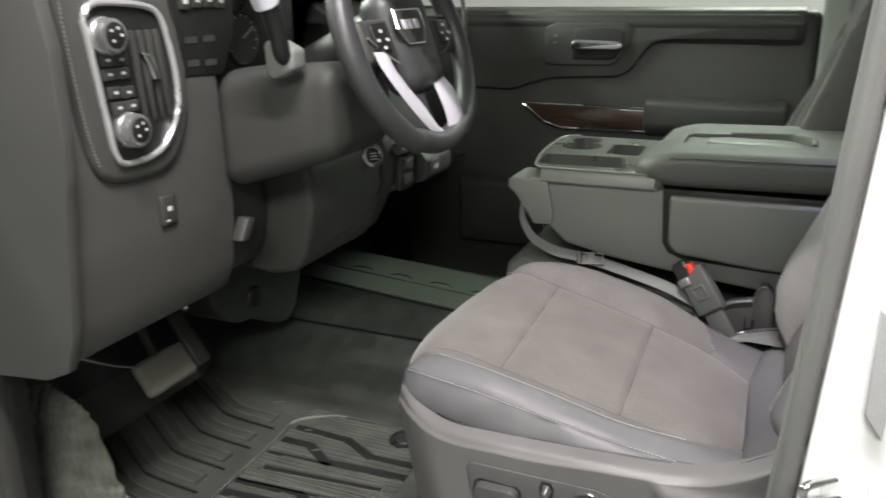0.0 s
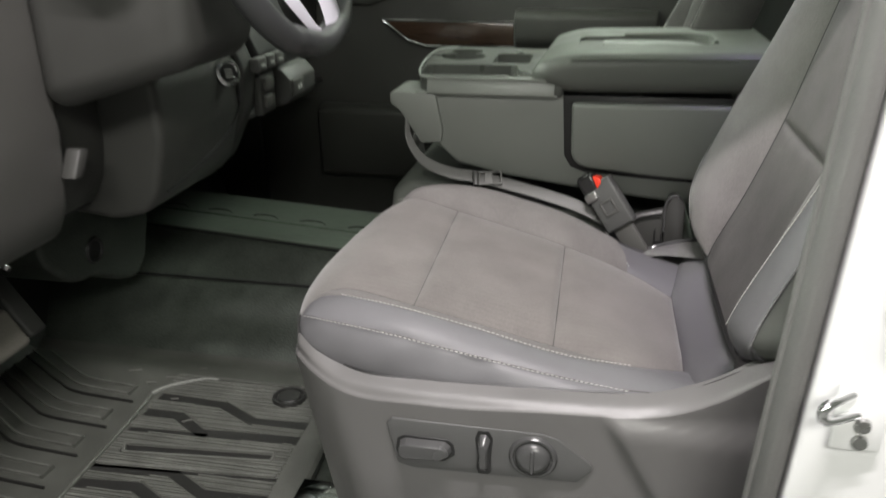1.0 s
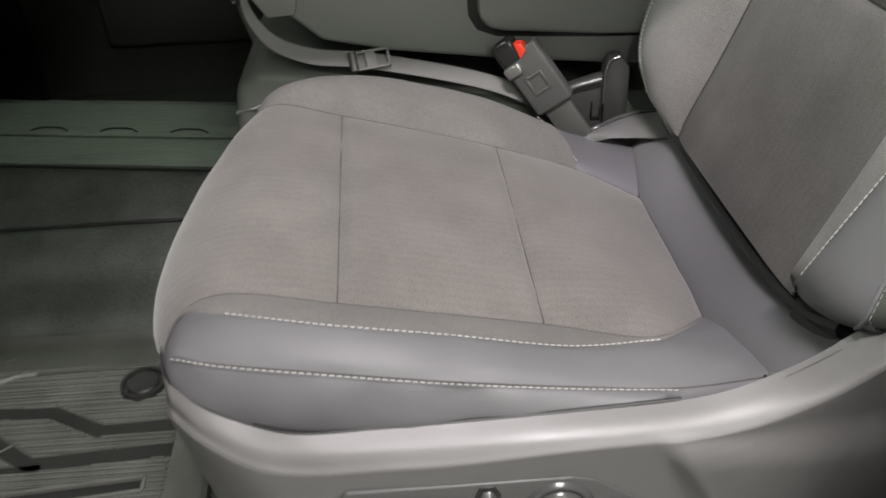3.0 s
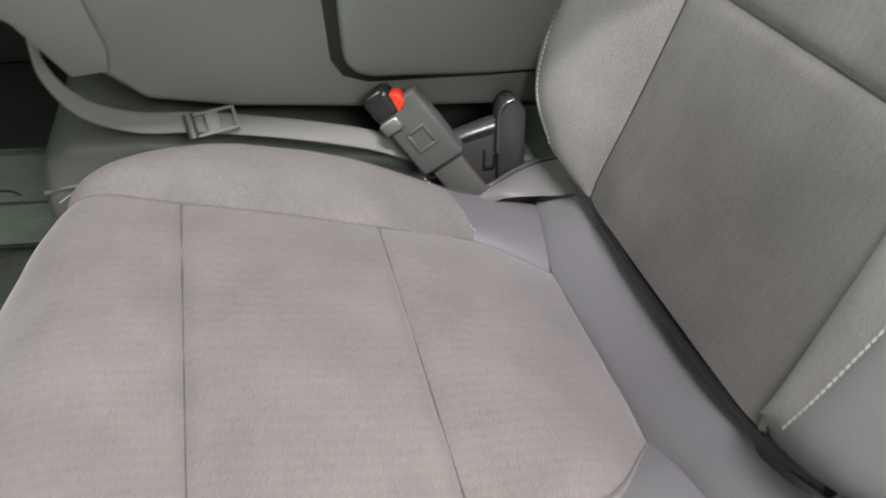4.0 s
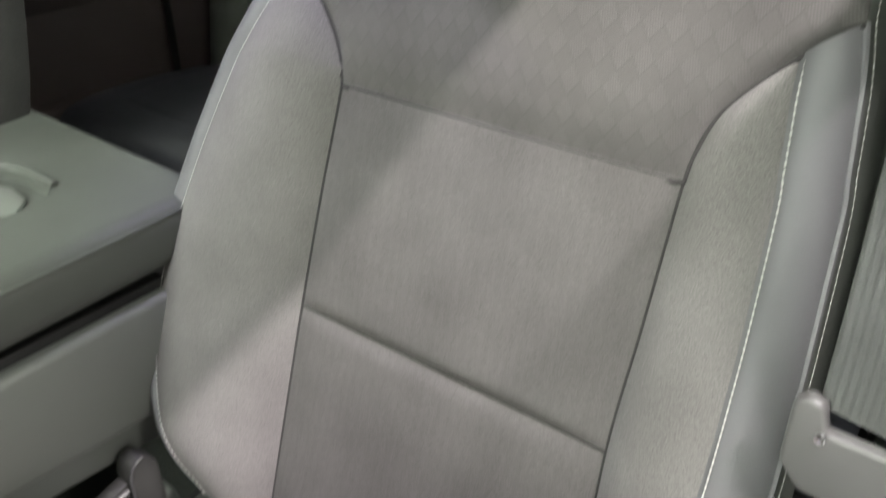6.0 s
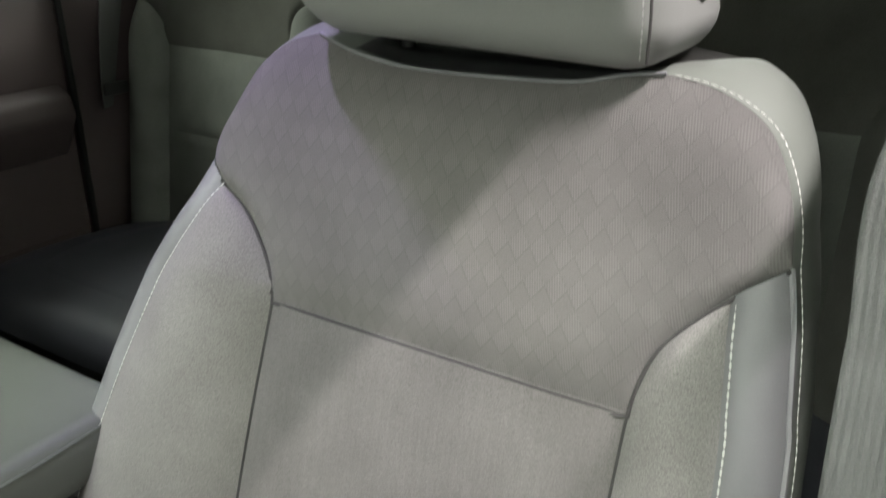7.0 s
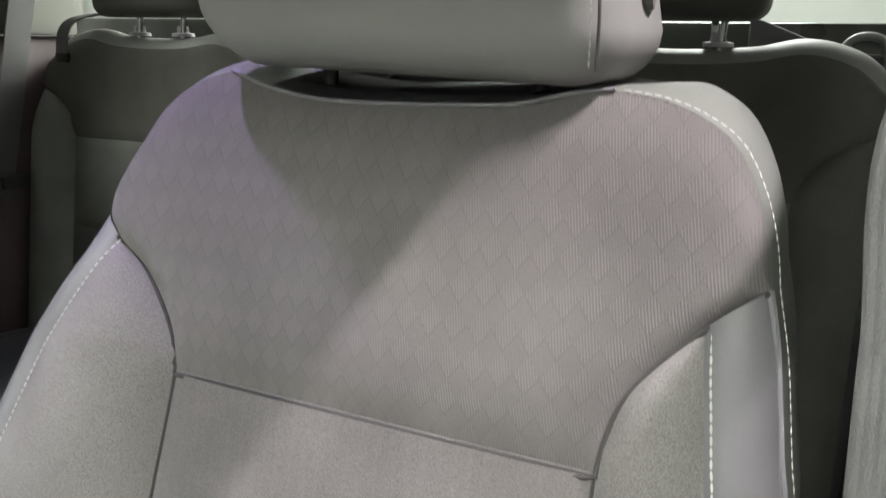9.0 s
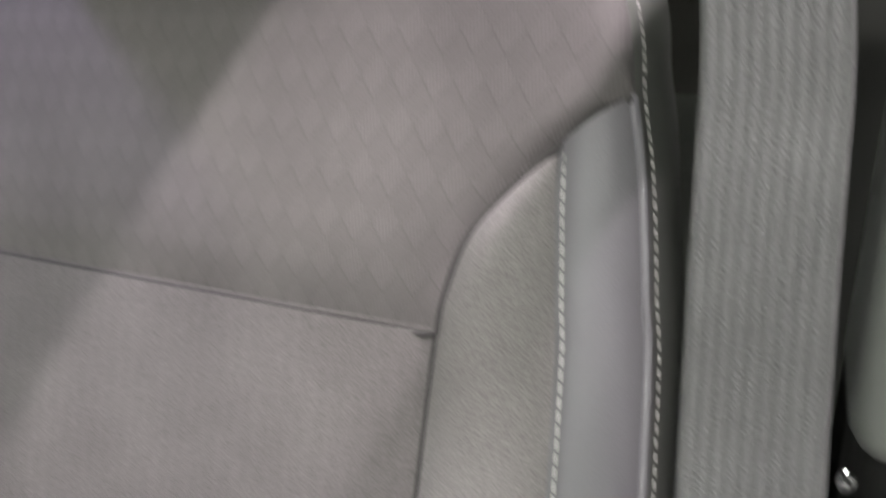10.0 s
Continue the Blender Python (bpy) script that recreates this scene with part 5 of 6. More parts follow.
for y, z, r in ((-0.062, 0.965, 0.03), (0.0, 0.965, 0.03), (0.062, 0.962, 0.03), (0.075, 0.885, 0.05)):
    g = part("gauge", lathe([(r, 0.0), (r, 0.004), (r - 0.002, 0.006), (r - 0.004, 0.002), (0, 0.002)], facing((-0.47, y, z), (1, 0, 0)), 36), PLASTIC_DARK, clus)
    part("needle", rbox((-0.466, -0.001, 0), (-0.4645, 0.001, r * 0.8), 0, 1, Matrix.Translation((0, y, z)) @ pose(0, 0, 0, -60, 0, 0)), ICON, g)
    part("scale", joined(*[rbox((-0.467, -0.0007, r * 0.78), (-0.4662, 0.0007, r * 0.9), 0, 1, Matrix.Translation((0, y, z)) @ pose(0, 0, 0, -120 + 24 * k, 0, 0)) for k in range(11)]), ICON, g)
part("display", rbox((-0.471, -0.095, 0.838), (-0.466, -0.005, 0.900), 0.003), PLASTIC_DARK, clus)
part("bar", joined(*[rbox((-0.4665, -0.085 + 0.03 * (k % 2), 0.885 - 0.022 * (k // 2)), (-0.4655, -0.068 + 0.03 * (k % 2), 0.888 - 0.022 * (k // 2)), 0) for k in range(6)]), PLASTIC, clus)
part("cluster_wing", prism([(-0.185, 0.985), (-0.182, 0.91), (-0.168, 0.838), (-0.068, 0.832), (-0.03, 0.90), (-0.02, 0.985)], "x", -0.43, -0.404, 0.004), BLACK, dash, "glossy black side of the instrument cluster")
for y, z in ((-0.155, 0.955), (-0.125, 0.957), (-0.095, 0.957), (-0.065, 0.955)):
    sw = part("mode_switch", rbox((-0.41, y - 0.012, z - 0.012), (-0.398, y + 0.012, z + 0.012), 0.003), PLASTIC_DARK, dash)
    part("icon", rbox((-0.3985, y - 0.006, z - 0.003), (-0.3975, y + 0.004, z + 0.004), 0), ICON, sw)
for y, z in ((-0.145, 0.895), (-0.10, 0.895), (-0.145, 0.858), (-0.10, 0.856)):
    part("screen_bar", rbox((-0.405, y - 0.014, z - 0.005), (-0.4025, y + 0.014, z + 0.005), 0), PLASTIC_DARK, dash)
part("cluster_hood", prism([(-0.52, 0.99), (-0.40, 0.975), (-0.385, 0.99), (-0.40, 1.035), (-0.52, 1.04)], "y", -0.18, 0.28, 0.008), PLASTIC_MID, dash)
# column cover, knee panel, starter
sh = rbox((-0.40, -0.118, 0.632), (-0.155, 0.115, 0.842), 0.040, 6)
for v in sh.verts:
    k = (v.co.x + 0.40) / 0.245
    if v.co.z < 0.74:
        v.co.z += 0.055 * k
    v.co.y *= 1 - 0.12 * k
    v.co.z += 0.02 * k
part("column_cover", sh, PLASTIC_DARK, dash, "charcoal steering column cover")
part("column_trim", prism([(-0.260, 0.885), (-0.240, 0.892), (-0.205, 0.875), (-0.205, 0.845), (-0.245, 0.828), (-0.258, 0.84)], "y", -0.150, -0.112, 0.006, 3), CONSOLE, dash, "satin silver stalk surround").location.z += 0.008
st = part("column_stalk", tube(spline([(-0.225, -0.135, 0.866), (-0.222, -0.155, 0.880), (-0.220, -0.166, 0.915), (-0.220, -0.180, 0.945), (-0.222, -0.190, 0.962)], 14), lambda u: 0.013 + 0.004 * u, 12), BLACK, dash)
part("stalk_tip", tube([(-0.221, -0.186, 0.950), (-0.224, -0.200, 0.978)], 0.0195, 14), SILVER, st)
part("knee_panel", prism([(-0.50, 0.80), (-0.36, 0.72), (-0.315, 0.65), (-0.312, 0.56), (-0.335, 0.47), (-0.36, 0.435), (-0.42, 0.42), (-0.70, 0.45), (-0.9, 0.6)], "y", 0.045, 0.335, 0.016, 4), PLASTIC_DARK, dash, "charcoal knee panel under the column")
# Panel set back by choice, its shape making the deep shade below the column.
part("knee_recess", prism([(-0.56, 0.80), (-0.43, 0.72), (-0.415, 0.65), (-0.415, 0.56), (-0.425, 0.50), (-0.45, 0.455), (-0.70, 0.45), (-0.9, 0.6)], "y", -0.085, 0.05, 0.012, 3), PLASTIC_DARK, dash, "panel set back for the shade under the column")
part("panel_joint", tube(spline([(-0.331, 0.327, 0.677), (-0.3135, 0.330, 0.645), (-0.3105, 0.331, 0.60), (-0.312, 0.325, 0.558), (-0.321, 0.290, 0.519), (-0.327, 0.235, 0.497), (-0.332, 0.155, 0.478), (-0.337, 0.08, 0.466)], 40), 0.0022, 6), BLACK, dash, "dark joint line of the knee panel")
part("knee_side", prism([(-0.50, 0.80), (-0.33, 0.70), (-0.30, 0.62), (-0.31, 0.55), (-0.36, 0.45), (-0.42, 0.40), (-0.9, 0.45)], "y", 0.335, 0.40, 0.012, 3), PLASTIC_DARK, dash)
part("starter", lathe([(0, 0.008), (0.017, 0.008), (0.0175, 0.005), (0.0195, 0.005), (0.0215, 0.010), (0.026, 0.009), (0.0275, 0.0)], facing((-0.309, 0.278, 0.631), (0.9, -0.42, 0.22)), 40), CHROME, dash, "chrome ringed start button")
part("starter_face", lathe([(0, 0.0095), (0.016, 0.0095), (0.017, 0.008)], facing((-0.309, 0.278, 0.631), (0.9, -0.42, 0.22)), 32), BLACK, dash)
part("icon", joined(*[rbox((-0.008, -0.009 + 0.006 * k, 0.0095), (0.008, -0.007 + 0.006 * k, 0.0105), 0, 1, facing((-0.309, 0.278, 0.631), (0.9, -0.42, 0.22))) for k in range(3)]), ICON, dash)
part("white_tag", prism([(0.272, 0.708), (0.291, 0.712), (0.318, 0.672), (0.285, 0.667)], "x", -0.3215, -0.319, 0.0006, 1), LABEL, dash, "small pale tag under the wheel")
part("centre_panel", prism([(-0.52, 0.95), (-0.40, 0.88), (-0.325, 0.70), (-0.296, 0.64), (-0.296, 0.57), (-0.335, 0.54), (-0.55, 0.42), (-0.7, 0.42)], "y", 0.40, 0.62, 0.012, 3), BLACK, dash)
for y0, y1 in ((0.370, 0.412), (0.415, 0.455), (0.458, 0.500)):
    bt = part("switch", rbox((-0.305, y0, 0.616), (-0.284, y1, 0.642), 0.004, 2), PLASTIC, dash, "grey rocker key")
    part("icon", rbox((-0.2848, y0 + 0.012, 0.626), (-0.2835, y1 - 0.012, 0.630), 0), ICON, bt)
part("key_frame", rbox((-0.315, 0.392, 0.526), (-0.294, 0.464, 0.606), 0.006, 2), PLASTIC_DARK, dash, "dark frame of the lower keys")
for z in (0.540, 0.575):
    part("switch", rbox((-0.298, 0.402, z), (-0.286, 0.442, z + 0.024), 0.004, 2), PLASTIC_MID, dash)
box = part("brake_box", prism([(-0.315, 0.528), (-0.275, 0.534), (-0.262, 0.548), (-0.262, 0.585), (-0.280, 0.606), (-0.315, 0.614)], "y", 0.468, 0.612, 0.006, 2), PLASTIC_DARK, dash, "dark parking brake switch box")
part("key_face", rbox((-0.264, 0.476, 0.550), (-0.259, 0.536, 0.584), 0.003, 2), PLASTIC_MID, box)
part("icon", joined(rbox((-0.2595, 0.500, 0.562), (-0.2583, 0.508, 0.570), 0), rbox((-0.2595, 0.512, 0.562), (-0.2583, 0.520, 0.572), 0)), ICON, box)
# Glove panel in black: under-dash shade put into the colour.
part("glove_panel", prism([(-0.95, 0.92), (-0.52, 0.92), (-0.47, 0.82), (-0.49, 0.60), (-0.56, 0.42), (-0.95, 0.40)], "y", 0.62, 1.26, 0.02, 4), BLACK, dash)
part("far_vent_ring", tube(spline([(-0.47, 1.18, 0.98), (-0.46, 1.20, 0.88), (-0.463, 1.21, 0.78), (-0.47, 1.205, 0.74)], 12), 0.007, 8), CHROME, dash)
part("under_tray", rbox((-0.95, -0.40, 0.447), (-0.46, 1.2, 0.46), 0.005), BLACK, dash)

dash.location += Vector((0, -0.004, -0.010))

# ---- steering wheel ----
wheel = thing("steering_wheel", (-0.085, 0.025, 0.882), "black leather steering wheel with satin silver lower spokes", "steering wheel")
WM = Matrix.Translation((-0.085, 0.023, 0.880)) @ pose(0, 0, 0, 0, 70, 0)


def on_wheel(bm):
    bm.transform(WM)
    return bm


part("rim", on_wheel(tube([(0.181 * math.cos(q) - (0.007 if math.cos(q) > 0.9 else 0), 0.199 * math.sin(q) - 0.013, 0) for q in [2 * math.pi * i / 90 for i in range(90)]], 0.0190, 14, True)), LEATHER, wheel, "black leather rim")
hubm = rbox((-0.085, -0.078, -0.05), (0.088, 0.078, 0.016), 0.03, 5)
for v in hubm.verts:
    v.co.y *= 1 - max(0, v.co.x) * 3.2
hub = part("hub", on_wheel(hubm), LEATHER, wheel, "black airbag cover")
BADGE = [(-0.046, -0.074), (-0.046, 0.022), (-0.016, 0.024), (0.010, 0.004), (0.010, -0.052), (-0.016, -0.076)]
part("badge", on_wheel(prism(BADGE, "z", 0.010, 0.0185, 0.002)), PLASTIC_DARK, hub, "dark shield badge")
part("badge_edge", on_wheel(tube([(x, y, 0.018) for x, y in BADGE], 0.0019, 6, True)), CHROME, hub)
part("badge_mark", on_wheel(joined(*[rbox((-0.030, y - 0.008, 0.018), (-0.014, y + 0.008, 0.020), 0.001) for y in (-0.048, -0.026, -0.004)])), SILVER, hub)
for s in (-1, 1):
    ya, yb = sorted((0.072 * s, 0.168 * s))
    pad = part("spoke_pad", on_wheel(rbox((-0.040, ya, -0.02), (0.030, yb, 0.004), 0.01, 3)), PLASTIC_DARK, wheel)
    part("switch", on_wheel(rbox((-0.030, sorted((0.095 * s, 0.145 * s))[0], 0.002), (0.016, sorted((0.095 * s, 0.145 * s))[1], 0.010), 0.006, 3)), BLACK, pad)
    part("icon", on_wheel(joined(*[rbox((a, 0.12 * s + b - 0.004, 0.0095), (a + 0.005, 0.12 * s + b + 0.004, 0.0108), 0) for a, b in ((-0.02, 0), (-0.006, 0.014), (-0.006, -0.014), (0.006, 0))])), ICON, pad)
    part("edge", on_wheel(tube(spline([(0.034, 0.084 * s, 0.004), (0.02, 0.12 * s, 0.008), (-0.01, 0.16 * s, 0.006)], 10), 0.0022, 6)), CHROME, pad)
# the wheel stands a little turned, so its two lower spokes differ
for outer, inner in (([(0.012, -0.152, 0.004), (0.037, -0.150, 0.007), (0.076, -0.128, 0.009), (0.129, -0.086, 0.010), (0.164, -0.040, 0.008), (0.178, 0.020, 0.005)], [(0.020, -0.108, 0.004), (0.046, -0.106, 0.007), (0.078, -0.086, 0.009), (0.109, -0.059, 0.010), (0.145, -0.032, 0.008), (0.166, 0.012, 0.005)]),
                     ([(0.070, 0.060, 0.006), (0.097, 0.080, 0.009), (0.130, 0.084, 0.010), (0.158, 0.078, 0.008), (0.178, 0.046, 0.005)], [(0.080, 0.014, 0.006), (0.100, 0.010, 0.009), (0.125, 0.012, 0.010), (0.150, 0.012, 0.008), (0.168, 0.006, 0.005)])):
    part("spoke", on_wheel(loft(outer, inner, 28, 8, 0.006, 2, (0, 0), Vector((0, 0, 1)))), SILVER, wheel, "satin silver lower spoke")
part("column", tube([(-0.10, 0, 0.90), (-0.30, 0, 0.80)], 0.05, 16), BLACK, wheel)

# ---- pedals ----
brake = thing("brake_pedal", (-0.55, -0.16, 0.25), "worn grey rubber brake pedal on a black arm", "pedal")
part("pad", rbox((-0.060, -0.036, -0.012), (0.060, 0.036, 0.012), 0.010, 3, facing((-0.548, -0.150, 0.264), (0.8, -0.1, 0.55), 4)), surface("worn_pedal_rubber", (0.105, 0.10, 0.085), 0.8, grain=300, bump=0.4, vary=0.2), brake, "dusty tan-grey rubber pad")
part("arm", tube([(-0.565, -0.15, 0.275), (-0.66, -0.17, 0.55)], 0.010, 8), BLACK, brake)
part("cable", tube(spline([(-0.56, -0.205, 0.290), (-0.56, -0.27, 0.325), (-0.57, -0.33, 0.365)], 8), 0.002, 6), STEEL, brake)
gas = thing("accelerator_pedal", (-0.62, 0.0, 0.25), "narrow black plastic accelerator pedal", "pedal")
part("pad", rbox((-0.02, -0.062, -0.008), (0.02, 0.062, 0.008), 0.006, 3, facing((-0.600, -0.022, 0.268), (0.8, 0, 0.55), 0)), PLASTIC_DARK, gas)
part("arm", tube([(-0.63, -0.015, 0.34), (-0.70, -0.015, 0.50)], 0.009, 8), BLACK, gas)
part("pivot", lathe([(0, 0.004), (0.006, 0.003), (0.007, 0)], facing((-0.572, -0.050, 0.350), (1, -0.3, 0.3)), 12), CHROME, gas)
clip = thing("tunnel_trim", (-0.62, 0.25, 0.1), "dark carpeted trim block beside the tunnel with a round hole", "trim")
part("block", prism([(0.055, 0.47), (0.055, 0.31), (0.075, 0.285), (0.11, 0.252), (0.145, 0.234), (0.20, 0.228), (0.245, 0.200), (0.285, 0.180), (0.33, 0.168), (0.37, 0.20), (0.40, 0.28), (0.40, 0.47)], "x", -0.76, -0.588, 0.018, 4), CARPET, clip)
# Black rimmed disc, not a cut hole; the dark inside is colour.
part("hole", lathe([(0, 0.0008), (0.019, 0.0008), (0.021, 0.004), (0.024, 0.005), (0.027, 0.0)], facing((-0.5865, 0.195, 0.284), (1, 0, 0)), 28), BLACK, clip)

# ---- driver floor mat ----
mat = thing("floor_mat", (-0.4, 0.0, 0.0), "black moulded rubber floor mat with raised bars, dusty and scuffed", "floor mat")
sheet = [(-0.30, 0.030), (-0.285, 0.014), (-0.26, 0.010), (0.25, 0.010), (0.268, 0.014), (0.278, 0.024)]
part("sheet", section(sheet, -0.82, -0.085, 12, 0.006), RUBBER, mat)
toe = loft([(-0.815, -0.30, 0.012), (-0.86, -0.30, 0.09), (-0.93, -0.30, 0.26)], [(-0.815, 0.25, 0.012), (-0.86, 0.20, 0.09), (-0.93, 0.10, 0.26)], 16, 12, 0.0)
part("toe_flap", toe, RUBBER, mat)
flap = loft([(-0.70, -0.292, 0.275), (-0.600, -0.292, 0.222), (-0.550, -0.292, 0.090), (-0.46, -0.292, 0.035), (-0.1, -0.295, 0.025)], [(-0.725, -0.325, 0.27), (-0.690, -0.36, 0.14), (-0.62, -0.385, 0.03), (-0.46, -0.40, 0.012), (-0.1, -0.40, 0.012)], 420, 10, 0.004)
for v in flap.verts:
    v.co.y -= 0.0030 * math.sin(v.co.x * 470 + v.co.z * 60)
    v.co.z += 0.0022 * math.sin(v.co.x * 470 + v.co.z * 60)
part("side_wall", flap, surface("dusty_rubber", (0.095, 0.098, 0.082), 0.75, grain=120, bump=0.5, vary=0.5, stain=25, size=(1, 2, 0.12)), mat, "dusty ridged upturned side of the mat")


def bar(pts, w=0.011, h=0.007, z=0.010):
    """A raised flat bar on the mat along points of (x, y)."""
    bm = bmesh.new()
    rows = []
    P = [Vector((x, y, 0)) for x, y in pts]
    for i, p in enumerate(P):
        d = (P[min(i + 1, len(P) - 1)] - P[max(i - 1, 0)]).normalized()
        sd = Vector((-d.y, d.x, 0)) * w / 2
        rows.append([bm.verts.new(p + sd * 1.15 + Vector((0, 0, z - 0.003))), bm.verts.new(p + sd + Vector((0, 0, z + h))), bm.verts.new(p - sd + Vector((0, 0, z + h))), bm.verts.new(p - sd * 1.15 + Vector((0, 0, z - 0.003)))])
    for A, B in zip(rows, rows[1:]):
        for j in range(3):
            bm.faces.new((A[j], A[j + 1], B[j + 1], B[j]))
    bm.faces.new(rows[0])
    bm.faces.new(rows[-1][::-1])
    return bm


# smooth channels through a field of fine ribs
CHANNELS = [([(-0.48, 0.127), (-0.31, 0.121), (-0.232, 0.079), (-0.12, 0.084)], 0.022), ([(-0.48, 0.071), (-0.377, 0.071), (-0.312, 0.027), (-0.12, 0.038)], 0.024),
            ([(-0.48, 0.014), (-0.295, 0.021)], 0.012), ([(-0.47, -0.101), (-0.300, -0.090), (-0.229, -0.130), (-0.10, -0.125)], 0.022),
            ([(-0.47, -0.095), (-0.11, -0.074)], 0.007), ([(-0.47, -0.143), (-0.342, -0.134), (-0.275, -0.172), (-0.11, -0.172)], 0.024), ([(-0.427, -0.043), (-0.148, -0.021)], 0.022)]


def channel_at(x, y):
    for line, w in CHANNELS:
        for (xa, ya), (xb, yb) in zip(line, line[1:]):
            if xa <= x <= xb and abs(y - (ya + (yb - ya) * (x - xa) / (xb - xa))) < w / 2 * (1 + abs((yb - ya) / (xb - xa)) * 0.6):
                return True
    return False


for line, w in CHANNELS:
    part("channel", bar([(max(x, -0.447), y) for x, y in line], w * 0.92, 0.0008), RUBBER_DEEP, mat, "smooth channel of the mat, blacker for the dark it reflects")
field = []
for k in range(96):
    y = 0.213 - 0.0044 * k
    x1 = -0.128 + max(0.0, 0.05 - y) * 0.07 + 0.004 * math.sin(k * 2.3)
    start, x = None, -0.452
    while x <= x1 + 0.002:
        inside = x < x1 and not channel_at(x, y)
        if inside and start is None:
            start = x
        if not inside and start is not None:
            if x - start > 0.010:
                field.append(bar([(start, y), (x - 0.002, y + 0.0006 * math.sin(k * 1.7))], 0.0024 + 0.0007 * math.sin(k * 2.9), 0.0022 + 0.0010 * math.sin(k * 4.1 + start * 30)))
            start = None
        x += 0.002
tagged(part("fine_ribs", joined(*field), MAT_RIB, mat, "dusty fine ribs of the mat, paler for the light they catch"), kind="stuff")
part("frame_bar", tube([(p.x, p.y, 0.0125) for p in spline([(-0.448, -0.21, 0), (-0.453, -0.098, 0), (-0.457, 0.013, 0), (-0.467, 0.128, 0)], 40)], 0.0048, 10), RUBBER, mat, "raised rounded border of the mat")
part("frame_corner", tube([(p.x, p.y, 0.013) for p in spline([(-0.467, 0.128, 0), (-0.452, 0.154, 0), (-0.436, 0.169, 0), (-0.393, 0.197, 0), (-0.36, 0.202, 0)], 24)], lambda u: 0.0052 - 0.0018 * u, 10), surface("dusty_worn_rubber", (0.13, 0.134, 0.122), 0.7, grain=300, bump=0.2, vary=0.4), mat, "border corner worn pale with dust")
part("frame_bar", tube([(-0.36, 0.202, 0.0125), (-0.28, 0.206, 0.0125), (-0.185, 0.209, 0.0125)], 0.003, 8), RUBBER, mat)
for line in ([(-0.425, -0.030), (-0.150, -0.009)], [(-0.415, -0.055), (-0.150, -0.032)], [(-0.426, -0.030), (-0.416, -0.055)], [(-0.150, -0.009), (-0.149, -0.032)]):
    part("raised_bar", bar(line, 0.0045, 0.006), MAT_RIB, mat)
part("raised_bar", bar([(-0.44, -0.088), (-0.125, -0.068)], 0.006, 0.005), MAT_RIB, mat)
part("rim_band", bar([(-0.100, 0.13), (-0.098, 0.02), (-0.092, -0.10), (-0.088, -0.22)], 0.050, 0.004), MAT_RIB, mat, "smooth rear rim of the mat")
part("rim_edge", bar([(-0.074, 0.10), (-0.070, 0.02), (-0.064, -0.10), (-0.060, -0.22)], 0.008, 0.010), RUBBER, mat)
# long raised tracks that rise towards the pedals, each with a closed end
for k in range(5):
    y = 0.148 - 0.088 * k

    def track(o, x1):
        return [(p.x, p.y) for p in spline([(-0.84, y + 0.135 + o, 0), (-0.76, y + 0.088 + o, 0), (-0.68, y + 0.040 + o, 0), (-0.62, y + 0.012 + o, 0), (x1, y + o, 0)], 24) if p.y < 0.25]

    for o, w, m in ((0.0, 0.0040, MAT_RIB), (-0.028, 0.0040, MAT_RIB), (-0.052, 0.0030, RUBBER_DEEP)):
        part("curved_rib", bar(track(o, -0.512 if o > -0.05 else -0.49), w, 0.005), m, mat)
    part("curved_rib", bar([(-0.512, y + 0.002), (-0.512, y - 0.030)], 0.0045, 0.007), RUBBER, mat)
part("mat_button", lathe([(0, 0.019), (0.021, 0.019), (0.023, 0.017), (0.024, 0.014), (0.0265, 0.014), (0.028, 0.019), (0.032, 0.019), (0.034, 0.010)], pose(-0.193, 0.165, 0.0), 40), RUBBER_DEEP, mat, "round retainer button")
random.seed(4)
GRIT = [(-0.42, 0.235), (-0.39, 0.207), (-0.34, 0.188), (-0.28, 0.178), (-0.24, 0.166), (-0.50, 0.165), (-0.42, 0.118), (-0.36, 0.05), (-0.56, 0.20), (-0.47, 0.19)]
tagged(part("scuffs", joined(*[bar([(x, y), (x + 0.012 + 0.014 * random.random(), y + 0.004 + 0.008 * random.random())], 0.0005, 0.0003, 0.0145) for x, y in GRIT]), DUST, mat, "pale scratches and grit"), kind="stuff")

# ---- far front door ----
door = thing("passenger_door", (0.0, 1.28, 0.0), "charcoal inner panel of the closed passenger door with wood trim", "car door")
part("panel", rbox((-0.75, 1.285, -0.05), (0.56, 1.36, 0.895), 0.025, 4), DOOR_BLACK, door)
part("upper_roll", prism([(1.27, 0.83), (1.262, 0.86), (1.275, 0.895), (1.31, 0.905), (1.35, 0.90), (1.35, 0.80), (1.29, 0.79)], "x", -0.72, 0.52, 0.008, 3), DOOR_BLACK, door)
part("armrest", prism([(1.26, 0.645), (1.235, 0.63), (1.235, 0.56), (1.26, 0.53), (1.30, 0.52), (1.30, 0.645)], "x", 0.100, 0.50, 0.012, 3), DOOR_BLACK, door, "padded dark armrest")
part("wood_trim", prism([(-0.285, 0.606), (0.100, 0.604), (0.100, 0.542), (-0.155, 0.538), (-0.20, 0.55)], "y", 1.262, 1.30, 0.004), WOOD, door, "glossy dark brown wood trim strip")
part("trim_edge", tube([(0.100, 1.262, 0.608), (-0.29, 1.262, 0.610), (-0.27, 1.262, 0.596), (-0.215, 1.262, 0.553), (-0.16, 1.262, 0.537), (0.100, 1.262, 0.538)], 0.0032, 6), CHROME, door, "bright chrome edging")
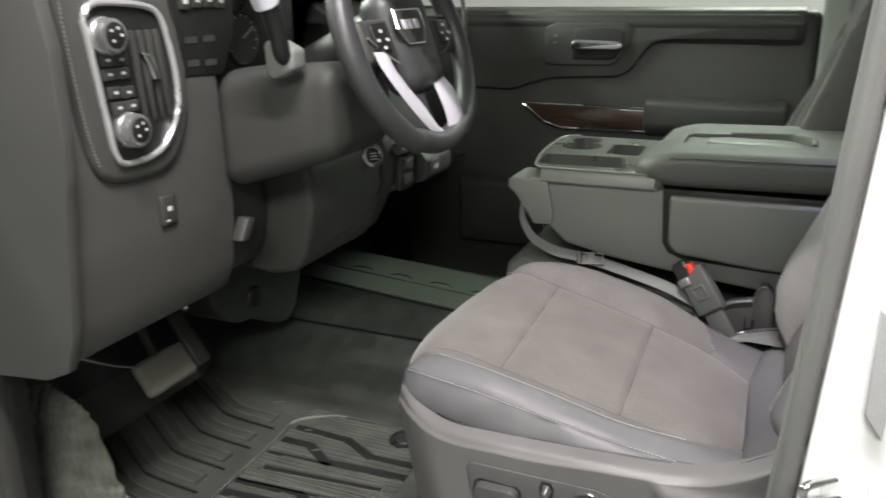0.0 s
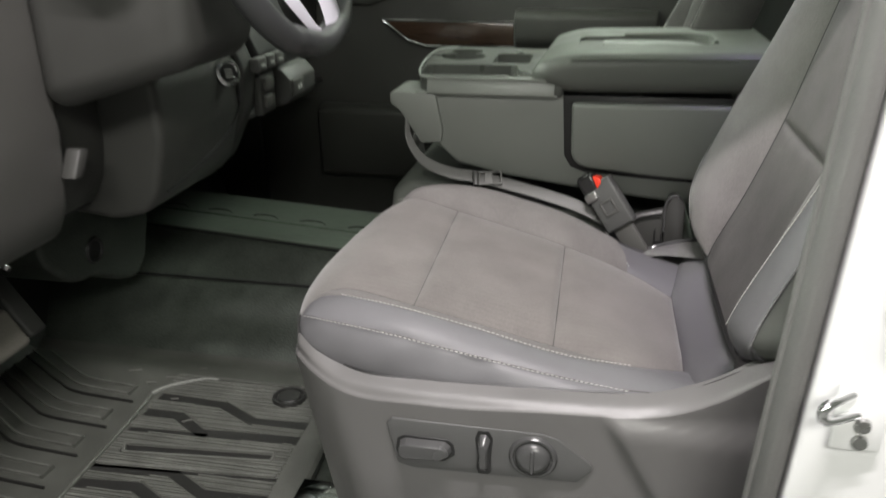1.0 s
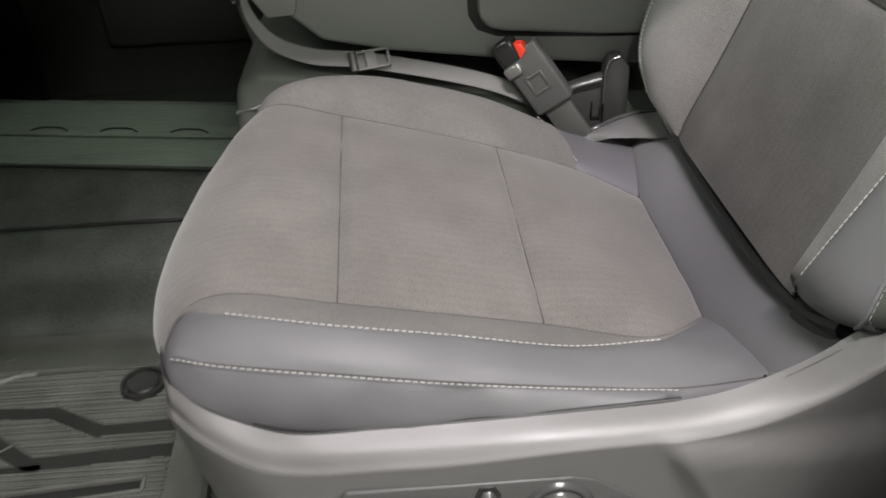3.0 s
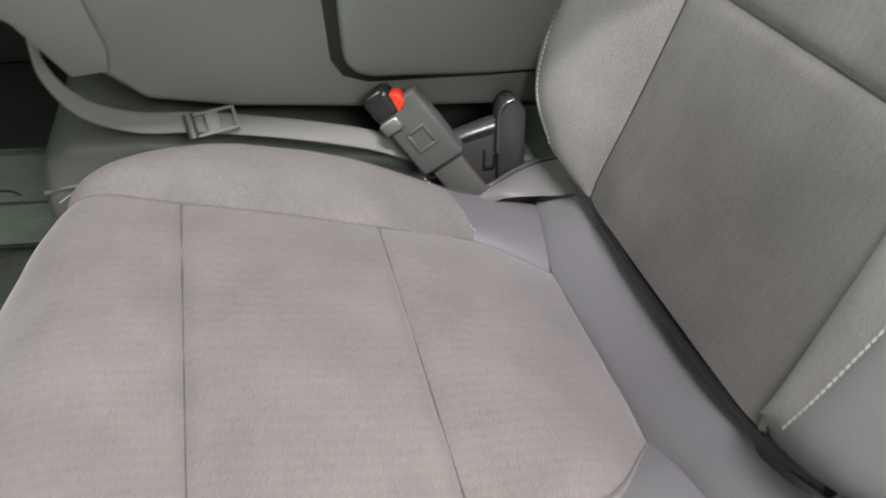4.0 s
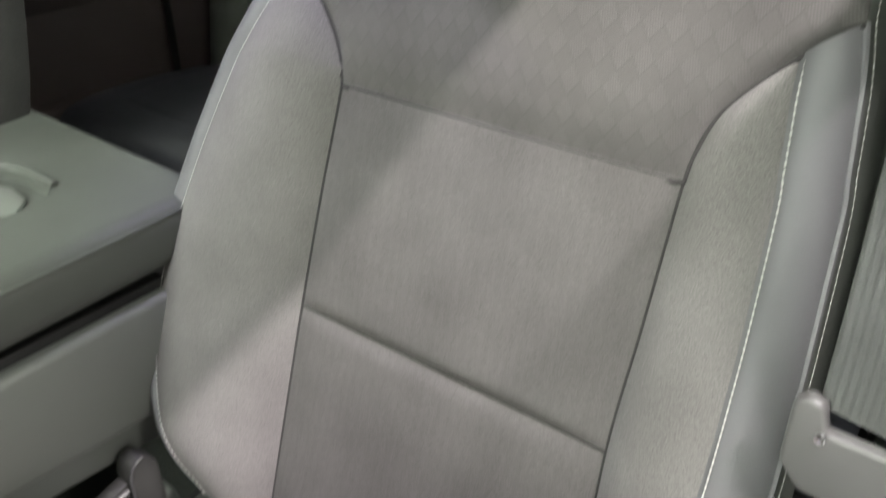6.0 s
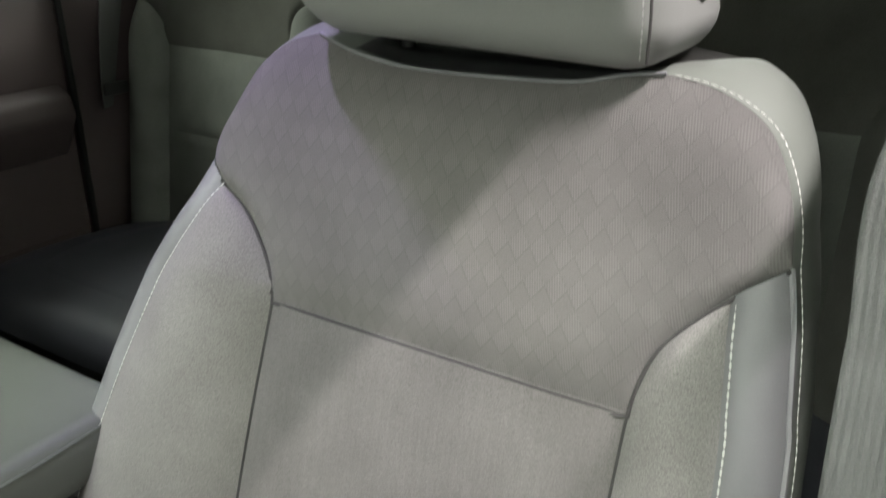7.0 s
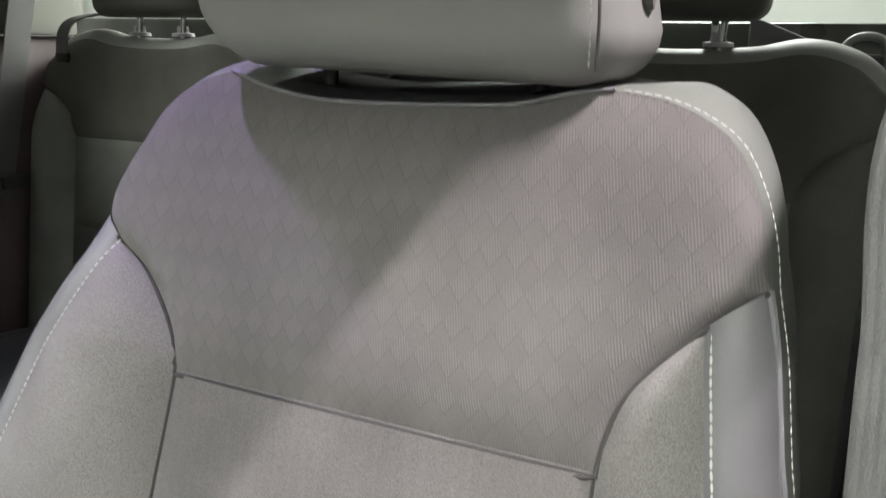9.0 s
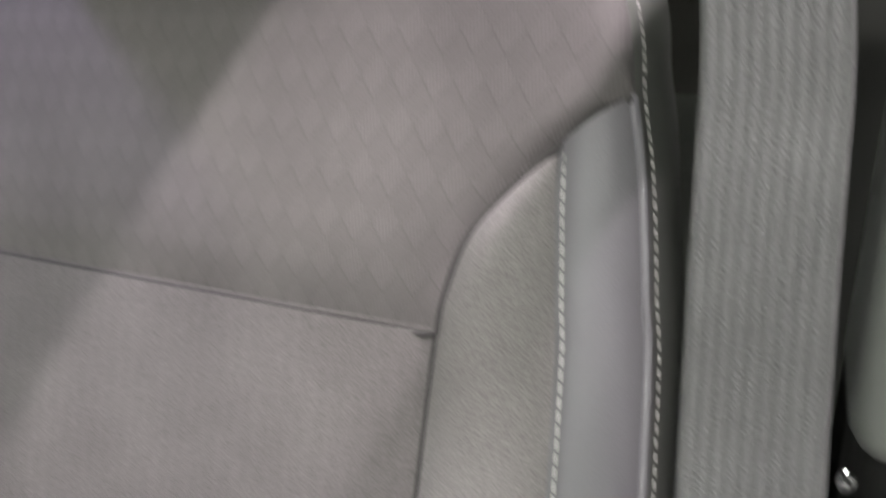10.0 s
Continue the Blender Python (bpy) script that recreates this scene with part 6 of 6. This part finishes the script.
part("upper_pad", prism([(-0.52, 0.655), (-0.55, 0.70), (-0.55, 0.885), (0.50, 0.885), (0.50, 0.812), (0.20, 0.812), (0.14, 0.808), (0.112, 0.800), (0.09, 0.780), (0.066, 0.745), (0.045, 0.718), (0.01, 0.70), (-0.20, 0.690), (-0.27, 0.67), (-0.33, 0.65)], "y", 1.266, 1.295, 0.007, 3), DOOR_BLACK, door, "moulded upper pad round the handle")
part("handle_bezel", prism([(-0.220, 0.737), (-0.218, 0.845), (-0.185, 0.859), (0.024, 0.860), (0.047, 0.846), (0.044, 0.804), (0.008, 0.744), (-0.018, 0.732), (-0.205, 0.731)], "y", 1.259, 1.30, 0.006, 3), PLASTIC_DARK, door, "moulded handle surround")
part("handle_cup", prism([(-0.128, 0.750), (-0.125, 0.842), (-0.005, 0.845), (0.026, 0.832), (0.026, 0.790), (-0.005, 0.752)], "y", 1.254, 1.262, 0.004, 2), BLACK, door)
part("handle_lever", prism([(-0.133, 0.785), (-0.131, 0.803), (-0.115, 0.811), (0.005, 0.808), (0.025, 0.802), (0.028, 0.789), (0.012, 0.781), (-0.112, 0.780)], "y", 1.236, 1.256, 0.006, 3), CHROME, door, "chrome inner door handle")
part("lock_mark", joined(rbox((-0.192, 1.256, 0.795), (-0.18, 1.261, 0.803), 0.001), rbox((-0.192, 1.256, 0.815), (-0.18, 1.261, 0.823), 0.001)), PLASTIC, door)
part("map_pocket", prism([(1.285, 0.12), (1.24, 0.14), (1.235, 0.34), (1.285, 0.36)], "x", -0.5, 0.40, 0.01, 3), DOOR_BLACK, door)
fb = thing("passenger_belt", (0.60, 1.24, 0.9), "dark grey passenger seat belt on the far pillar", "seat belt")
part("webbing", ribbon([(0.62, 1.235, 0.40), (0.64, 1.237, 0.8), (0.66, 1.238, 1.25)], lambda u: (0.024, 0.0, 0.0), 0.0015, 30), WEB, fb)

# ---- rear bench ----
bench = thing("rear_bench", (1.3, 0.42, 0.0), "dark grey cloth rear bench seat with headrests", "bench seat")
DARKCLOTH = cloth("rear_cloth_dark", (0.110, 0.109, 0.096), heather=0.2, sheen=0.1)
GREYCLOTH = cloth("rear_cloth_grey", (0.185, 0.194, 0.173), heather=0.2, sheen=0.1)
BOLSTER = cloth("rear_cloth_bolster", (0.25, 0.262, 0.235), heather=0.2, sheen=0.1)
part("cushion_base", rbox((1.0, -0.29, 0.18), (1.5, 1.24, 0.33), 0.02), BLACK, bench)
for y0, y1 in ((-0.29, 0.24), (0.245, 0.71), (0.715, 1.245)):
    part("cushion", loft([(0.99, y0, 0.30), (0.955, y0 + 0.01, 0.375), (0.985, y0 + 0.01, 0.43), (1.10, y0 + 0.01, 0.445), (1.30, y0 + 0.01, 0.435), (1.46, y0 + 0.01, 0.41)], [(0.99, y1, 0.30), (0.955, y1 - 0.01, 0.375), (0.985, y1 - 0.01, 0.43), (1.10, y1 - 0.01, 0.445), (1.30, y1 - 0.01, 0.435), (1.46, y1 - 0.01, 0.41)], 50, 20, 0.018, 5, (0, 0), Vector((0, 0, 1))), REAR_VINYL, bench, "dark vinyl rear cushion")
    part("cushion_inlay", loft([(1.02, y0 + 0.09, 0.452), (1.15, y0 + 0.085, 0.4585), (1.30, y0 + 0.09, 0.449), (1.40, y0 + 0.11, 0.437)], [(1.02, y1 - 0.09, 0.452), (1.15, y1 - 0.085, 0.4585), (1.30, y1 - 0.09, 0.449), (1.40, y1 - 0.11, 0.437)], 30, 14, 0.009, 6, (0.1, 0.1), Vector((0, 0, 1))), REAR_VINYL, bench)


def rear_x(z):
    return 1.385 + (z - 0.40) * 0.15 + max(0, z - 0.95) * 0.25


def col(y, zs, off=0.0):
    return [(rear_x(z) - off, y, z) for z in zs]


ZS = [0.38, 0.45, 0.55, 0.645, 0.735, 0.826]
for lo, hi, s in ((0.72, 1.25, 1), (-0.295, 0.235, -1)):
    inn, out = (lo, hi) if s > 0 else (hi, lo)
    i1, o1 = (inn + 0.10 * s, out - 0.095 * s)
    part("lower_insert", loft(col(i1, ZS[:4], 0), col(o1, ZS[:4], 0), 24, 14, 0.006, 8, (0, 0.05), Vector((-1, 0, 0))), GREYCLOTH, bench)
    part("middle_insert", loft(col(i1, ZS[3:], 0), col(o1, ZS[3:], 0), 20, 14, 0.006, 8, (0.08, 0.08), Vector((-1, 0, 0))), GREYCLOTH, bench)
    arc = col(o1, ZS) + [(rear_x(0.868), o1 + 0.018 * s, 0.868), (rear_x(0.898), o1 + 0.052 * s, 0.898), (rear_x(0.918), out, 0.918)]
    edge = col(out, ZS, 0.030) + [(rear_x(0.868) - 0.022, out, 0.868), (rear_x(0.898) - 0.010, out, 0.898), (rear_x(0.918), out, 0.918)]
    part("side_strip", loft(edge, [(x + 0.05, y + 0.014 * s, z) for x, y, z in edge], 40, 6, 0.006, 2.3, (0, 0), Vector((-1, s, 0))), VINYL, bench, "slate vinyl side of the backrest")
    # Near bolster takes the darker cloth; its dimmer light is put into colour.
    part("bolster", loft(arc, edge, 40, 10, 0.022, 2.3, (0, 0), Vector((-1, 0, 0))), BOLSTER if s > 0 else DARKCLOTH, bench, "grey cloth bolster")
    arc2 = col(i1, ZS) + [(rear_x(0.90), i1 - 0.012 * s, 0.90), (rear_x(0.93), i1 - 0.045 * s, 0.93), (rear_x(0.945), inn, 0.945)]
    edge2 = col(inn, ZS, 0.012) + [(rear_x(0.90), inn, 0.90), (rear_x(0.93), inn, 0.93), (rear_x(0.945), inn, 0.945)]
    part("bolster", loft(arc2, edge2, 40, 8, 0.018, 2.3, (0, 0), Vector((-1, 0, 0))), GREYCLOTH, bench)
    low = [arc[-1], arc[-2], arc[-3], arc[5], (rear_x(0.826), (i1 + o1) / 2, 0.826), arc2[5], arc2[-3], arc2[-2], arc2[-1]]
    span = out - inn
    top = [(rear_x(1.0), out, 0.972), (rear_x(1.01), out - 0.04 * s, 1.004), (rear_x(1.02), out - 0.10 * s, 1.019), (rear_x(1.02), out - 0.17 * s, 1.007), (rear_x(1.01), (inn + out) / 2, 1.002), (rear_x(1.01), inn + 0.17 * s, 1.005), (rear_x(1.01), inn + 0.10 * s, 1.014), (rear_x(1.01), inn + 0.04 * s, 1.0), (rear_x(1.0), inn, 0.972)]
    part("upper_panel", loft(low, top, 60, 16, 0.008, 6, (0, 0), Vector((-1, 0, 0))), DARKCLOTH, bench, "dark cloth upper backrest")
    back = [(x + 0.07, y, z + 0.010) for x, y, z in top]
    part("top_roll", loft(top, back, 60, 8, 0.015, 2.2, (0, 0), Vector((0, 0, 1))), VINYL_GREEN, bench, "grey rolled top edge")
part("centre_back", loft(col(0.24, [0.38, 0.6, 0.8, 0.985], 0), col(0.715, [0.38, 0.6, 0.8, 0.985], 0), 30, 20, 0.015, 5, (0, 0.1), Vector((-1, 0, 0))), GREYCLOTH, bench)
part("back_board", prism([(1.44, 0.3), (1.47, 0.6), (1.515, 0.97), (1.56, 1.02), (1.60, 1.02), (1.60, 0.3)], "y", -0.29, 1.25, 0.006), BLACK, bench)
for yc, wide in ((0.982, 0.155), (-0.019, 0.121), (0.475, 0.128)):
    hz = 0.0 if yc != 0.475 else -0.06
    hm = rbox((1.49, yc - wide, 1.062 + hz), (1.585, yc + wide, 1.27 + hz), 0.026, 5)
    rest = part("headrest", hm, DARKCLOTH, bench, "dark cloth rear headrest")
    for y in (yc - 0.057, yc + 0.057):
        part("post", joined(tube([(1.522, y - 0.006, 1.02 + hz), (1.530, y - 0.008, 1.10 + hz)], 0.0055, 10), tube([(1.540, y + 0.007, 1.02 + hz), (1.548, y + 0.010, 1.10 + hz)], 0.0055, 10)), CHROME, rest, "bright chrome post")
        part("grommet", lathe([(0.022, 0.0), (0.021, 0.006), (0.012, 0.008), (0.010, 0.02), (0.0, 0.02)], pose(1.530, y, 1.026 + hz), 20), LABEL, rest, "pale grey post collar")
rb = thing("rear_belt", (1.45, 1.26, 0.6), "grey rear seat belt hanging beside the bench", "seat belt")
part("webbing", ribbon([(1.335, 1.236, 0.70), (1.346, 1.238, 0.757), (1.37, 1.24, 0.87), (1.40, 1.24, 1.0), (1.435, 1.238, 1.14), (1.48, 1.21, 1.37)], lambda u: (0.015 + 0.018 * min(1.0, u * 2), 0.006, 0), 0.0015, 40), WEB_LIGHT, rb)
part("latch_plate", rbox((1.325, 1.222, 0.725), (1.385, 1.236, 0.752), 0.005), PLASTIC_DARK, rb)
sl = thing("belt_strap", (1.47, 1.14, 1.0), "short dark strap over the corner of the rear backrest", "strap")
part("webbing", ribbon([(1.56, 1.13, 1.072), (1.52, 1.155, 1.066), (1.488, 1.178, 1.055), (1.474, 1.192, 1.03), (1.472, 1.200, 0.985)], lambda u: (0.0, 0.016, 0.0), 0.002, 16), WEB_LIGHT, sl)
part("clip", rbox((1.468, 1.183, 0.970), (1.480, 1.217, 0.99), 0.003), PLASTIC_DARK, sl)
tag = thing("anchor_loop", (1.44, 1.18, 0.45), "pale latch loop between rear cushion and backrest", "anchor")
part("loop", tube(spline([(1.425, 1.20, 0.445), (1.40, 1.175, 0.465), (1.40, 1.15, 0.455), (1.42, 1.13, 0.44)], 12), 0.005, 8), STEEL, tag)
# far rear door furniture
rd = thing("rear_door_trim", (1.2, 1.25, 0.3), "dark moulded armrest of the far rear door", "door armrest")
part("armrest", prism([(1.27, 0.765), (1.225, 0.745), (1.215, 0.70), (1.27, 0.60)], "x", 0.90, 1.25, 0.014, 3), DOOR_DARK, rd)
part("pocket", prism([(1.27, 0.45), (1.235, 0.43), (1.235, 0.15), (1.27, 0.12)], "x", 0.90, 1.25, 0.012, 3), DOOR_DARK, rd)
# A plain dark wedge behind the near rear headrest.
slab = thing("dark_wedge", (1.60, -0.17, 1.02), "dark wedge behind the rear headrest", "strap")
part("webbing", prism([(-0.110, 1.066), (-0.126, 1.065), (-0.193, 1.038), (-0.205, 1.020), (-0.110, 1.020)], "x", 1.585, 1.60, 0.003), WEB, slab)
loop = thing("tether_loop", (1.60, -0.26, 1.03), "pale moulded loop behind the rear backrest", "loop")
part("loop", tube(spline([(1.59, -0.232, 1.012), (1.588, -0.242, 1.034), (1.586, -0.262, 1.044), (1.588, -0.285, 1.038), (1.59, -0.292, 1.012)], 20), 0.006, 10), CONSOLE, loop)
